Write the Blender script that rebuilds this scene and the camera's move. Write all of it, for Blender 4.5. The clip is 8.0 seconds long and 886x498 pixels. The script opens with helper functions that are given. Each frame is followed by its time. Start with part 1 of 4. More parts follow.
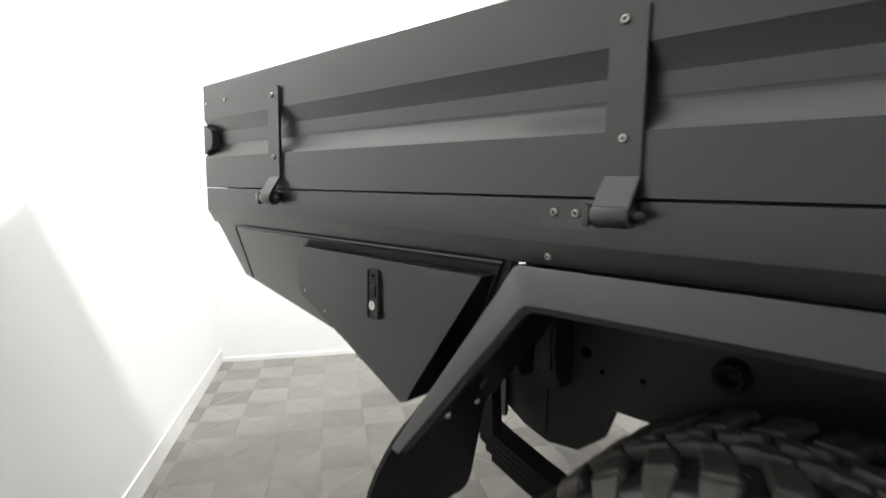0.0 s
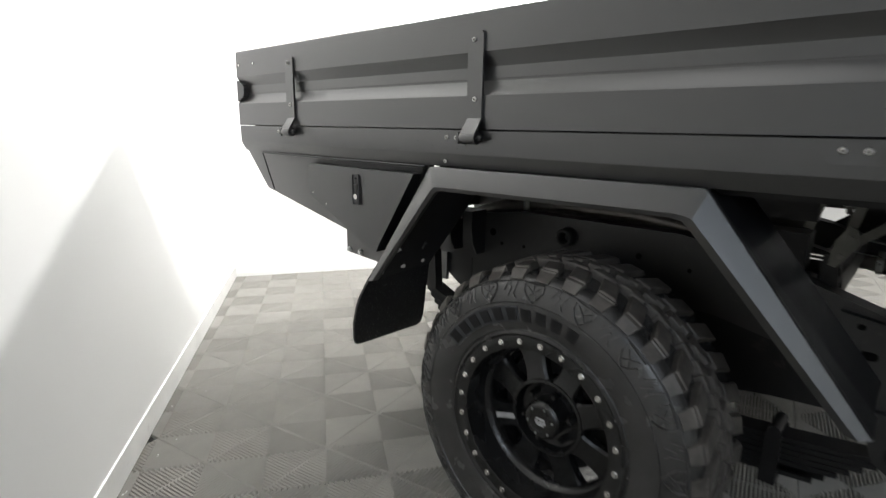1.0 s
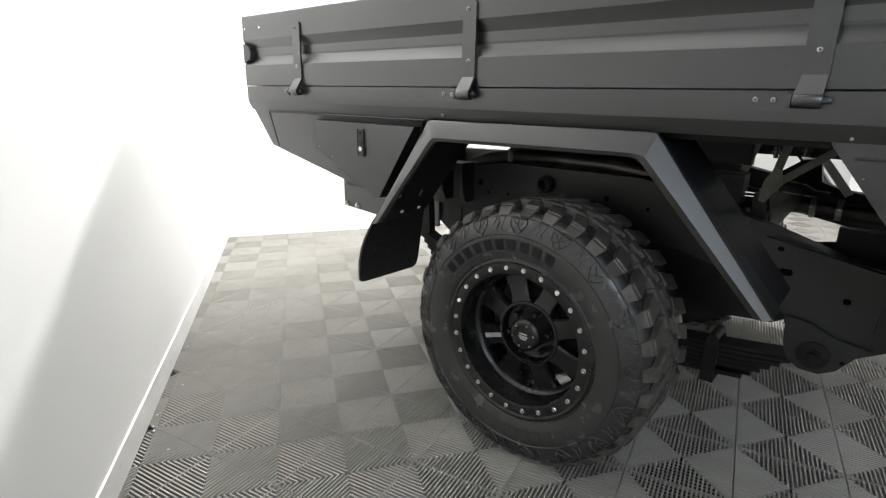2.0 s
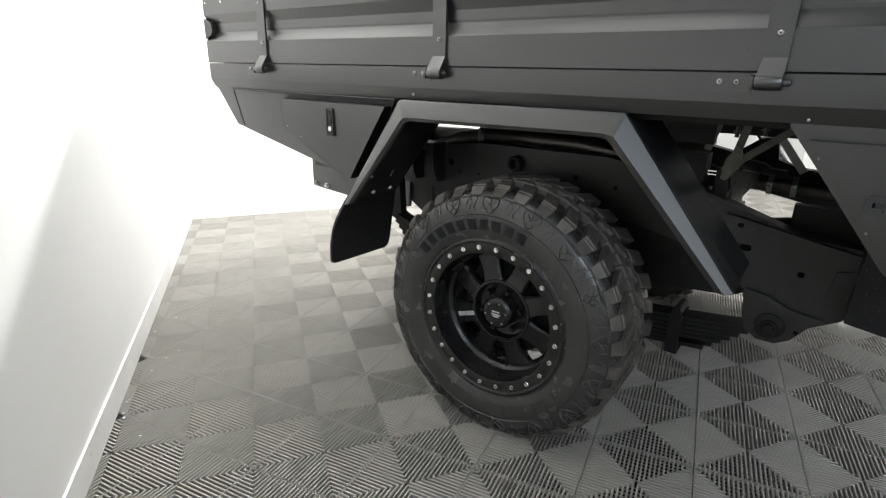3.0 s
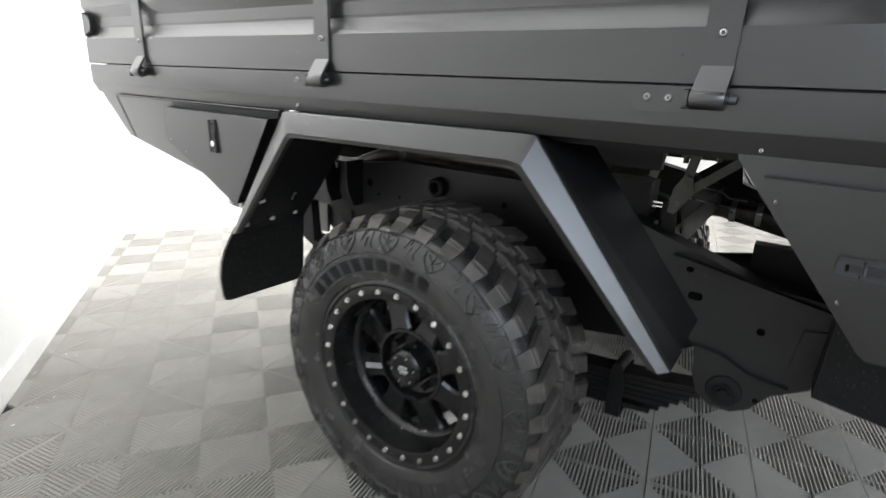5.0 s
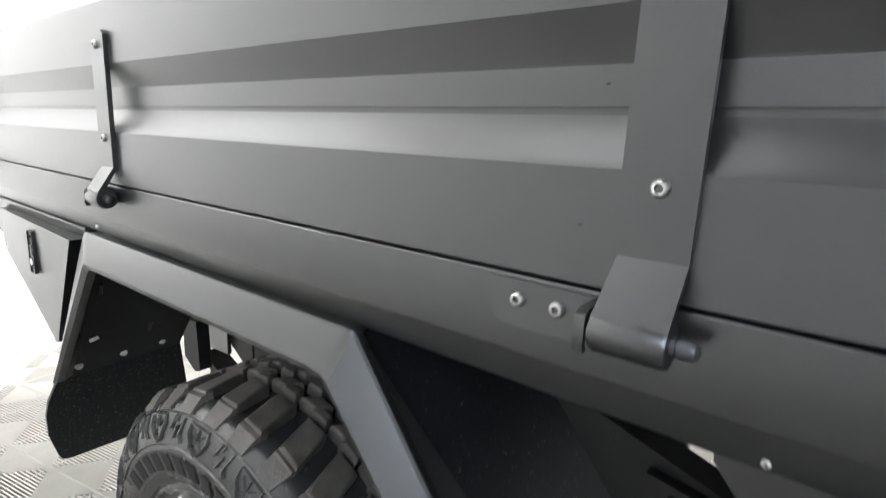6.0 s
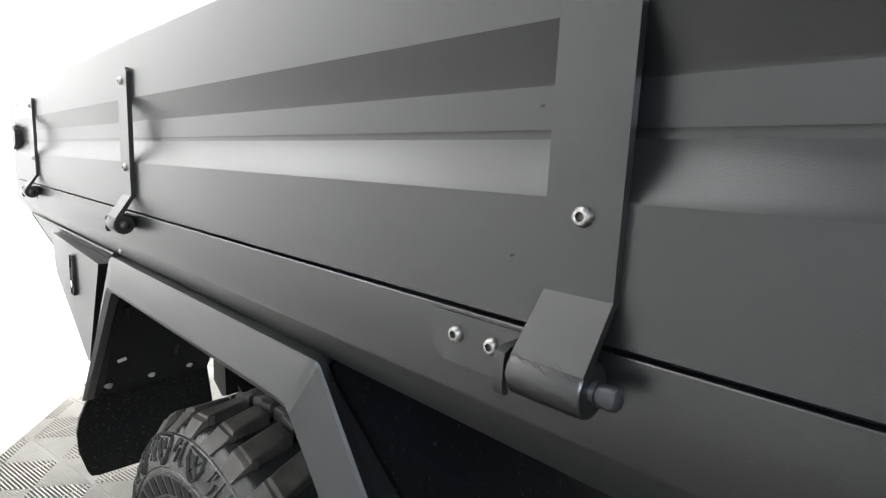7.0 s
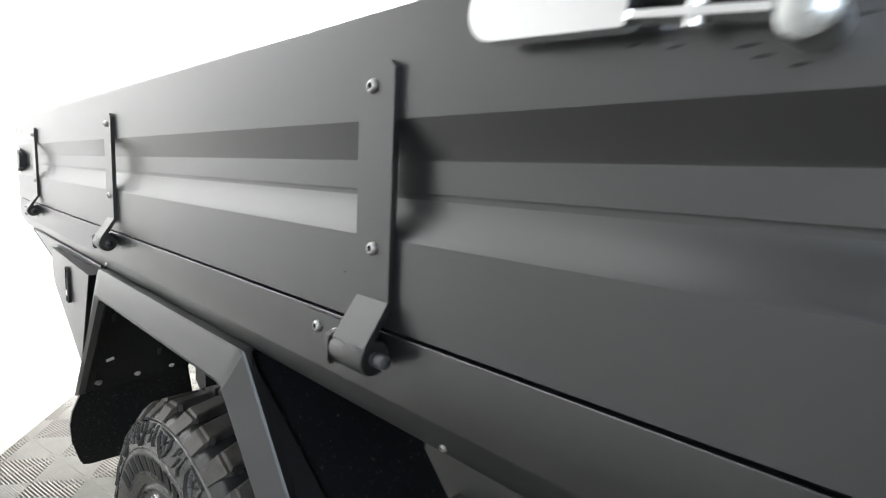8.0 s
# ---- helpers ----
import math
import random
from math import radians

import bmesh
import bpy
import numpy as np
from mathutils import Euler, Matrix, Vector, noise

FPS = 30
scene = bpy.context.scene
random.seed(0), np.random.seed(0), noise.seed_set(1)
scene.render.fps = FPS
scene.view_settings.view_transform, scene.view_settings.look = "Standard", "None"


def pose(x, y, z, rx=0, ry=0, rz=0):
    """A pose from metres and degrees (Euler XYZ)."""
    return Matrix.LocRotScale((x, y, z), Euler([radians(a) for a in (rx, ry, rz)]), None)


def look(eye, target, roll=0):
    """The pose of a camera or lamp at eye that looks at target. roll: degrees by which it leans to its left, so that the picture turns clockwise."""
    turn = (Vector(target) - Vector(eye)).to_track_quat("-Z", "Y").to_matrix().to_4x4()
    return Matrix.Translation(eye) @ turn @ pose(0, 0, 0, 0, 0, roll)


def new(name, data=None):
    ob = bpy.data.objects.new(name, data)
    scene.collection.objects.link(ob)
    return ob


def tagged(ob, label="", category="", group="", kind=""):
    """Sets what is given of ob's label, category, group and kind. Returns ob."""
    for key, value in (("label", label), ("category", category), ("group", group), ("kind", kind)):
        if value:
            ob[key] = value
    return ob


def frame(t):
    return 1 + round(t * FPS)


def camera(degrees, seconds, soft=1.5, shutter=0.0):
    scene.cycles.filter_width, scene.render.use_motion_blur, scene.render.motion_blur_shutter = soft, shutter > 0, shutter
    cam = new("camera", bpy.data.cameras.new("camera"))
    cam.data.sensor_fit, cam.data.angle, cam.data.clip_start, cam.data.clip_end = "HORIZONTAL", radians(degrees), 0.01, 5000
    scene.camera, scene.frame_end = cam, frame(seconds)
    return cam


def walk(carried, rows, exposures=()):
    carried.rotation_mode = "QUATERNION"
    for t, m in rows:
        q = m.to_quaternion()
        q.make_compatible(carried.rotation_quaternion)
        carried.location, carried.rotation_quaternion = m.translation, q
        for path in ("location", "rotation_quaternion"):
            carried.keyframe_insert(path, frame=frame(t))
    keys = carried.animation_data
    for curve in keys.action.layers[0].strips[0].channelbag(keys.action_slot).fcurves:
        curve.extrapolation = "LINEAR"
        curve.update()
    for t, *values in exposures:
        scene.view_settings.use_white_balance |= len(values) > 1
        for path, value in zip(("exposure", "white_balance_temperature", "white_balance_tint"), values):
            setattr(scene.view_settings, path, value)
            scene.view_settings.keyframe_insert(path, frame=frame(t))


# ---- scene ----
cam = camera(80.3, 8.0, soft=1.2, shutter=0.4)
PATH = [
    (0, (-0.538, -0.596, 1.159), (-1.908, 0.849, 0.966), -0.2),
    (0.5, (-0.268, -0.814, 1.154), (-1.624, 0.619, 0.823), -0.1),
    (1, (0.01, -1.001, 1.137), (-1.319, 0.436, 0.725), -0.2),
    (1.5, (0.128, -1.159, 1.127), (-1.159, 0.292, 0.642), -0.2),
    (1.7, (0.133, -1.193, 1.11), (-1.143, 0.262, 0.605), -0.1),
    (2.8, (0.137, -1.257, 1.101), (-1.019, 0.27, 0.524), -0.1),
    (3, (0.129, -1.241, 1.112), (-1.012, 0.287, 0.51), 0.1),
    (3.5, (0.134, -1.232, 1.114), (-0.976, 0.314, 0.5), 0.1),
    (4, (0.132, -1.232, 1.108), (-0.952, 0.33, 0.488), 0.1),
    (4.2, (0.13, -1.22, 1.103), (-0.944, 0.347, 0.477), 0.2),
    (5.3, (0.136, -0.68, 1.143), (-0.964, 0.896, 0.589), 1.3),
    (5.5, (0.091, -0.557, 1.175), (-1.001, 1.031, 0.64), 0.8),
    (6, (0.09, -0.322, 1.225), (-1.114, 1.228, 0.845), 1.3),
    (6.5, (0.162, -0.281, 1.248), (-1.167, 1.181, 0.942), 1.2),
    (7, (0.142, -0.254, 1.222), (-1.235, 1.173, 0.959), 1.5),
    (7.5, (0.184, -0.239, 1.232), (-1.194, 1.188, 0.977), 1.7),
    (8, (0.352, -0.275, 1.256), (-1.035, 1.148, 1.027), 1.4),
]
EXPOSURES = [(0.0, -0.22, 6400, 10), (1.0, 0.05, 6400, 10), (2.8, 0.40, 6400, 10), (4.2, 0.44, 6350, 10), (5.3, 0.90, 6250, 11), (5.8, 1.06, 6250, 11), (6.5, 0.98, 6250, 11), (7.0, 0.78, 6250, 11), (8.0, 0.68, 6250, 11)]
walk(cam, [(t, look(eye, target, roll)) for t, eye, target, roll in PATH], EXPOSURES)

# ---- room frame: the walls stand at an angle to the vehicle ----
ROOM_YAW = 56.5
CORNER = Vector((-4.196, 0.966, 0))
ROOM_L, ROOM_W, ROOM_H = 8.4, 7.2, 3.2
WIN_A, WIN_B = 6.0, 8.2  # the glazed part of the side wall
WIN_LOW, WIN_HIGH = 1.7, 3.0
ROOM = Matrix.Translation(CORNER) @ Matrix.Rotation(radians(ROOM_YAW - 90), 4, "Z")  # x along the side wall, y along the far wall


# ---- light ----
world = bpy.data.worlds.new("world")
scene.world = world
world.use_nodes = True
wn = world.node_tree
sky = wn.nodes.new("ShaderNodeTexSky")
sky.sky_type, sky.sun_disc, sky.sun_elevation, sky.sun_rotation = "NISHITA", False, radians(40), radians(120)
wn.links.new(sky.outputs["Color"], wn.nodes["Background"].inputs["Color"])
wn.nodes["Background"].inputs["Strength"].default_value = 0.12


def area(name, m, sx, sy, watts, colour):
    data = bpy.data.lights.new(name, "AREA")
    data.shape, data.size, data.size_y, data.energy, data.color = "RECTANGLE", sx, sy, watts, colour
    ob = new(name, data)
    ob.matrix_world = m
    return ob


WARM, COOL = (1.0, 0.985, 0.955), (0.80, 0.89, 1.0)
# unseen lamps: the first fits the wall shadow, the others are added fill
LAMPS = [(-0.82, 2.01, 118, 0.22), (-3.1, 1.1, 78, 0.6), (-1.7, 0.45, 43, 0.6), (-2.5, 0.25, 24, 0.8), (-0.8, -0.35, 9, 1.5), (2.6, 2.6, 18, 0.6), (-1.6, 4.6, 75, 0.6)]
for lx, ly, watts, size in LAMPS:
    area("unseen_ceiling_lamp", pose(lx, ly, ROOM_H - 0.075, 0, 0, ROOM_YAW), size, size, watts, WARM)
area("shopfront_daylight", ROOM @ pose((WIN_A + WIN_B) / 2, -0.02, (WIN_LOW + WIN_HIGH) / 2, 90, 0, 0), WIN_B - WIN_A, WIN_HIGH - WIN_LOW, 65, COOL)


# ---- materials ----
def shader(name, colour, rough=0.5, metal=0.0, vary=0.12, scale=6.0, bump=0.0, bump_scale=300.0, rough_vary=0.08, dirt=None, random_vary=0.0, spec=0.5):
    mat = bpy.data.materials.new(name)
    mat.use_nodes = True
    nt = mat.node_tree
    n, l = nt.nodes, nt.links
    b = n["Principled BSDF"]
    b.inputs["Metallic"].default_value = metal
    b.inputs["Specular IOR Level"].default_value = spec
    co = n.new("ShaderNodeTexCoord")
    big = n.new("ShaderNodeTexNoise")
    big.inputs["Scale"].default_value, big.inputs["Detail"].default_value = scale, 6
    l.new(co.outputs["Object"], big.inputs["Vector"])
    ramp = n.new("ShaderNodeValToRGB")
    lo, hi = [c * (1 - vary) for c in colour], [min(1, c * (1 + vary)) for c in colour]
    ramp.color_ramp.elements[0].position, ramp.color_ramp.elements[1].position = 0.3, 0.7
    ramp.color_ramp.elements[0].color, ramp.color_ramp.elements[1].color = (*lo, 1), (*hi, 1)
    l.new(big.outputs["Fac"], ramp.inputs["Fac"])
    out = ramp.outputs["Color"]
    if dirt:
        fine = n.new("ShaderNodeTexNoise")
        fine.inputs["Scale"].default_value, fine.inputs["Detail"].default_value, fine.inputs["Roughness"].default_value = dirt[1], 8, 0.7
        l.new(co.outputs["Object"], fine.inputs["Vector"])
        mask = n.new("ShaderNodeMapRange")
        mask.inputs["From Min"].default_value, mask.inputs["From Max"].default_value = dirt[2], dirt[2] + 0.12
        mask.inputs["To Max"].default_value = dirt[3]
        l.new(fine.outputs["Fac"], mask.inputs["Value"])
        mix = n.new("ShaderNodeMix")
        mix.data_type = "RGBA"
        l.new(mask.outputs["Result"], mix.inputs["Factor"])
        l.new(out, mix.inputs["A"])
        mix.inputs["B"].default_value = (*dirt[0], 1)
        out = mix.outputs["Result"]
    if random_vary:
        info = n.new("ShaderNodeObjectInfo")
        hsv = n.new("ShaderNodeHueSaturation")
        val = n.new("ShaderNodeMapRange")
        val.inputs["To Min"].default_value, val.inputs["To Max"].default_value = 1 - random_vary, 1 + random_vary
        l.new(info.outputs["Random"], val.inputs["Value"])
        l.new(val.outputs["Result"], hsv.inputs["Value"])
        l.new(out, hsv.inputs["Color"])
        out = hsv.outputs["Color"]
    l.new(out, b.inputs["Base Color"])
    rr = n.new("ShaderNodeMapRange")
    rr.inputs["To Min"].default_value, rr.inputs["To Max"].default_value = max(0.02, rough - rough_vary), min(1, rough + rough_vary)
    l.new(big.outputs["Fac"], rr.inputs["Value"])
    l.new(rr.outputs["Result"], b.inputs["Roughness"])
    if bump:
        grain = n.new("ShaderNodeTexNoise")
        grain.inputs["Scale"].default_value, grain.inputs["Detail"].default_value = bump_scale, 3
        l.new(co.outputs["Object"], grain.inputs["Vector"])
        bu = n.new("ShaderNodeBump")
        bu.inputs["Strength"].default_value, bu.inputs["Distance"].default_value = bump, 0.0006
        l.new(grain.outputs["Fac"], bu.inputs["Height"])
        l.new(bu.outputs["Normal"], b.inputs["Normal"])
    return mat


COAT = shader("dark_grey_powder_coat", (0.0075, 0.0075, 0.0078), 0.30, spec=1.0, vary=0.04, scale=3, bump=0.16, bump_scale=900, rough_vary=0.015)
COAT.node_tree.nodes["Principled BSDF"].inputs["IOR"].default_value = 1.55
COAT_DARK = shader("black_powder_coat", (0.010, 0.010, 0.011), 0.42, vary=0.15, bump=0.4, bump_scale=500)
LINER = shader("black_arch_liner", (0.0075, 0.0075, 0.0086), 0.38, spec=0.25, vary=0.2, scale=8, bump=0.3, dirt=((0.16, 0.155, 0.145), 150, 0.595, 0.5))
UNDER = shader("underbody_black", (0.010, 0.0097, 0.0097), 0.5, spec=0.22, vary=0.3, scale=9, bump=0.5, bump_scale=120, dirt=((0.06, 0.052, 0.045), 14, 0.6, 0.4))
CHASSIS = shader("chassis_black_paint", (0.012, 0.0118, 0.0116), 0.42, spec=0.45, vary=0.15, scale=7, bump=0.3, bump_scale=200, dirt=((0.07, 0.063, 0.055), 22, 0.62, 0.35))
RUBBER = shader("tyre_rubber", (0.031, 0.0304, 0.0297), 0.25, spec=0.62, vary=0.2, scale=14, bump=0.6, bump_scale=350, rough_vary=0.10, dirt=((0.075, 0.072, 0.066), 120, 0.62, 0.35))
RUBBER_DULL = shader("dusty_tread_rubber", (0.076, 0.069, 0.062), 0.46, vary=0.4, scale=30, bump=1.0, bump_scale=260, dirt=((0.10, 0.093, 0.082), 70, 0.56, 0.4))
# paler than the tyre: the glint on its raised edges is put into the colour
RIDGE = shader("ridge_glint_rubber", (0.066, 0.065, 0.063), 0.18, spec=0.8, vary=0.2, scale=30)
# bluish sheen on the band round the letters, put into the colour
LETTERS = shader("blue_letter_sheen", (0.028, 0.030, 0.035), 0.30, vary=0.35, scale=40)
INK = shader("black_letter_rubber", (0.008, 0.008, 0.0085), 0.50, spec=0.25, vary=0.2, scale=40)
FLAP = shader("mud_flap_rubber", (0.010, 0.010, 0.0108), 0.42, spec=0.3, vary=0.25, scale=12, bump=0.3, dirt=((0.20, 0.195, 0.185), 150, 0.555, 0.5))
WHEEL = shader("matt_black_alloy", (0.009, 0.009, 0.0092), 0.26, vary=0.15, scale=12, bump=0.15, bump_scale=600)
ZINC = shader("bright_zinc", (0.78, 0.77, 0.74), 0.22, 1.0, vary=0.12, scale=90, rough_vary=0.1)
BOLT_STEEL = shader("plated_button_head", (0.46, 0.45, 0.43), 0.36, 1.0, vary=0.25, scale=400, rough_vary=0.12)
GALV = shader("galvanised_steel", (0.50, 0.52, 0.51), 0.30, 1.0, vary=0.15, scale=40, rough_vary=0.12)
# dull exhaust steel, which also paints the shade in bolt sockets
STEEL = shader("dull_steel_and_socket_shade", (0.115, 0.108, 0.100), 0.36, 0.85, vary=0.3, scale=20)
STUD = shader("pale_plated_stud", (0.72, 0.71, 0.68), 0.38, 0.4, vary=0.15, scale=60)
CHROME = shader("bright_plated_latch", (0.74, 0.75, 0.75), 0.16, 1.0, vary=0.03, scale=20, rough_vary=0.04)
PIN = shader("worn_pin_steel", (0.075, 0.077, 0.082), 0.34, 0.6, vary=0.2, scale=60)
PALE = shader("pale_grey_paint", (0.45, 0.45, 0.44), 0.5, vary=0.12, scale=20)
OLIVE = shader("cadmium_bracket", (0.105, 0.104, 0.090), 0.5, 0.5, vary=0.2, scale=25)
PLASTIC = shader("black_latch_plastic", (0.028, 0.028, 0.03), 0.34, vary=0.1)
WALL = shader("white_wall_paint", (0.82, 0.82, 0.805), 0.6, vary=0.015, scale=1.2, bump=0.25, bump_scale=150, dirt=((0.66, 0.65, 0.62), 3.0, 0.70, 0.25))
SKIRT = shader("scuffed_white_skirting", (0.80, 0.80, 0.78), 0.42, vary=0.06, scale=5, dirt=((0.40, 0.38, 0.35), 22, 0.60, 0.6))
CEIL = shader("grey_ceiling_paint", (0.50, 0.50, 0.495), 0.8, vary=0.02, scale=2)
TILE = shader("grey_plastic_tile", (0.300, 0.290, 0.267), 0.50, spec=0.28, vary=0.07, scale=9, bump=0.25, bump_scale=200, random_vary=0.035, dirt=((0.36, 0.35, 0.32), 26, 0.66, 0.4), rough_vary=0.08)
# concrete darkened to near black: shade of the tile gaps put into its colour
SLAB = shader("concrete_gap_shade", (0.014, 0.0135, 0.013), 0.85, vary=0.2, scale=5, dirt=((0.05, 0.047, 0.043), 9, 0.62, 0.5))
# near-black colour for the shade inside holes and slots that aren't cut
HOLE_SHADE = shader("hole_shade", (0.003, 0.003, 0.003), 0.9, spec=0.05)
LAMP_BODY = shader("white_lamp_housing", (0.8, 0.8, 0.8), 0.5)
GLASS = bpy.data.materials.new("shopfront_glass")
GLASS.use_nodes = True
GLASS.node_tree.nodes["Principled BSDF"].inputs["Transmission Weight"].default_value = 1.0
GLASS.node_tree.nodes["Principled BSDF"].inputs["Roughness"].default_value = 0.02


# ---- mesh helpers ----
def hexa(bm, pts, skip=()):
    """Eight corners: four of the base in a ring, then the four above them."""
    v = [bm.verts.new(p) for p in pts]
    for n, f in enumerate(((3, 2, 1, 0), (4, 5, 6, 7), (0, 1, 5, 4), (1, 2, 6, 5), (2, 3, 7, 6), (3, 0, 4, 7))):
        if n not in skip:
            bm.faces.new([v[i] for i in f])
    return v


def box(bm, a, b):
    (x0, y0, z0), (x1, y1, z1) = a, b
    return hexa(bm, [(x0, y0, z0), (x1, y0, z0), (x1, y1, z0), (x0, y1, z0), (x0, y0, z1), (x1, y0, z1), (x1, y1, z1), (x0, y1, z1)])


def prism(bm, poly, y0, y1):
    """A polygon in x and z, from y0 to y1; each may be a function of (x, z)."""
    at = lambda y, p: y(*p) if callable(y) else y
    a = [bm.verts.new((p[0], at(y0, p), p[1])) for p in poly]
    b = [bm.verts.new((p[0], at(y1, p), p[1])) for p in poly]
    bm.faces.new(a), bm.faces.new(b[::-1])
    for i in range(len(poly)):
        j = (i + 1) % len(poly)
        bm.faces.new((a[j], a[i], b[i], b[j]))


def extrude_x(bm, poly, x0, x1):
    """A polygon in y and z, from x0 to x1."""
    a = [bm.verts.new((x0, *p)) for p in poly]
    b = [bm.verts.new((x1, *p)) for p in poly]
    bm.faces.new(a), bm.faces.new(b[::-1])
    for i in range(len(poly)):
        j = (i + 1) % len(poly)
        bm.faces.new((a[j], a[i], b[i], b[j]))


def frame_of(p0, p1):
    d = (Vector(p1) - Vector(p0)).normalized()
    s = d.cross(Vector((0, 0, 1)) if abs(d.z) < 0.9 else Vector((1, 0, 0))).normalized()
    return d, s, d.cross(s)


def tube(bm, pts, r, seg=14, cap=True, taper=None):
    """A round bar or pipe along points."""
    rings = []
    pts = [Vector(p) for p in pts]
    for i, p in enumerate(pts):
        a, b = pts[max(0, i - 1)], pts[min(len(pts) - 1, i + 1)]
        _, s, u = frame_of(a, b)
        q = taper[i] if taper else r
        rings.append([bm.verts.new(p + q * (math.cos(2 * math.pi * k / seg) * s + math.sin(2 * math.pi * k / seg) * u)) for k in range(seg)])
    for a, b in zip(rings, rings[1:]):
        for k in range(seg):
            bm.faces.new((a[k], a[(k + 1) % seg], b[(k + 1) % seg], b[k]))
    if cap:
        bm.faces.new(rings[0][::-1]), bm.faces.new(rings[-1])


def lathe(bm, profile, seg=96, closed=False):
    """A profile of (radius, y) turned about the y axis."""
    rings = [[bm.verts.new((r * math.cos(2 * math.pi * k / seg), y, r * math.sin(2 * math.pi * k / seg))) for k in range(seg)] for r, y in profile]
    pairs = list(zip(rings, rings[1:])) + ([(rings[-1], rings[0])] if closed else [])
    for a, b in pairs:
        for k in range(seg):
            bm.faces.new((a[k], a[(k + 1) % seg], b[(k + 1) % seg], b[k]))


def soften(bm, width, seg=2, angle=25):
    edges = [e for e in bm.edges if len(e.link_faces) == 2 and e.calc_face_angle(0) > radians(angle)]
    bmesh.ops.bevel(bm, geom=edges, offset=width, segments=seg, profile=0.5, affect="EDGES", clamp_overlap=True)


def mesh_of(name, bm, material, sharp=32):
    bmesh.ops.recalc_face_normals(bm, faces=bm.faces)
    for f in bm.faces:
        f.smooth = True
    data = bpy.data.meshes.new(name)
    bm.to_mesh(data)
    bm.free()
    data.set_sharp_from_angle(angle=radians(sharp))
    for m in material if isinstance(material, (list, tuple)) else (material,):
        data.materials.append(m)
    return data


def part(name, bm, material, parent=None, label="", at=None, sharp=32):
    ob = new(name, bm if isinstance(bm, bpy.types.Mesh) else mesh_of(name, bm, material, sharp))
    place = at if at is not None else Matrix.Identity(4)
    if parent:
        ob.parent = parent
        ob.matrix_basis = Matrix.Translation(OFFSET) @ place if parent.type == "EMPTY" else place
    if label:
        ob["label"] = label
    return ob


def B():
    return bmesh.new()


# ---- room ----
def wall(name, x0, y0, x1, y1, label):
    bm = B()
    box(bm, (x0, y0, -0.1), (x1, y1, ROOM_H))
    ob = part(name, bm, WALL)
    ob.matrix_world = ROOM
    return tagged(ob, label, "wall", kind="structure")


THICK = 0.3
bm = B()
for a, b in (((-THICK, -THICK, -0.1), (WIN_A, 0, ROOM_H)), ((WIN_B, -THICK, -0.1), (ROOM_L, 0, ROOM_H)), ((WIN_A, -THICK, WIN_HIGH), (WIN_B, 0, ROOM_H)), ((WIN_A, -THICK, -0.1), (WIN_B, 0, WIN_LOW))):
    box(bm, a, b)
side_wall = part("wall_side", bm, WALL)
side_wall.matrix_world = ROOM
tagged(side_wall, "white painted plaster wall beside the vehicle", "wall", kind="structure")
wall("wall_far", -THICK, 0.0, 0, ROOM_W, "white painted plaster wall at the end of the showroom")
wall("wall_opposite", -THICK, ROOM_W, ROOM_L, ROOM_W + THICK, "white painted plaster wall across the showroom")
wall("wall_front", ROOM_L, -THICK, ROOM_L + 0.2, ROOM_W + THICK, "white painted plaster wall behind the camera")
bm = B()
box(bm, (WIN_A, -0.12, WIN_LOW), (WIN_B, -0.11, WIN_HIGH))
glazing = part("window_1", bm, GLASS)
glazing.matrix_world, glazing.visible_shadow = ROOM, False
tagged(glazing, "large clear glass shop window to the street", "window", kind="structure")
bm = B()
box(bm, (-THICK, -THICK, ROOM_H), (ROOM_L + 0.2, ROOM_W + THICK, ROOM_H + 0.15))
ceiling = part("ceiling", bm, CEIL)
ceiling.matrix_world = ROOM
tagged(ceiling, "plain pale grey painted showroom ceiling", "ceiling", kind="structure")

for name, a, b in (("baseboard_side", (0.012, 0, 0.0), (ROOM_L, 0.007, 0.10)), ("baseboard_far", (0, 0, 0.0), (0.008, ROOM_W, 0.03))):
    bm = B()
    box(bm, a, b)
    soften(bm, 0.004, 2)
    ob = part(name, bm, SKIRT)
    ob.matrix_world = ROOM
    tagged(ob, "narrow white painted skirting with scuff marks", "baseboard", kind="structure")

# housings made up for the unseen lamps
for lx, ly, watts, size in LAMPS:
    bm = B()
    h = size / 2 + 0.03
    box(bm, (-h, -h, -0.06), (h, h, 0))
    for f in [f for f in bm.faces if f.calc_center_median().z < -0.05]:
        bmesh.ops.inset_individual(bm, faces=[f], thickness=0.03)
        bmesh.ops.translate(bm, verts=f.verts, vec=(0, 0, 0.02))
    ob = part("unseen_lamp_housing", bm, LAMP_BODY)
    ob.matrix_world = pose(lx, ly, ROOM_H, 0, 0, ROOM_YAW)
    tagged(ob, "square white housing of an unseen lamp added to the ceiling", "ceiling light", "ceiling lights")

# ---- vehicle frame: the tray leans a little towards the cab ----
OFFSET = Vector((0.64, -0.93, 1.205))
TRAY = pose(0, 0, 1.205, 0, 1.66, 0)
vehicle = new("tray_truck")
vehicle.matrix_world = TRAY @ Matrix.Translation(-OFFSET)
tagged(vehicle, "dark grey utility truck with a steel drop-side tray and mud tyres", "truck")

X_REAR, X_FRONT = -1.998, 0.66
Y_FAR = 1.86
SEAM, FOLD, FOOT, TOP = -0.073, -0.133, -0.166, 0.198
FACE = 0.008


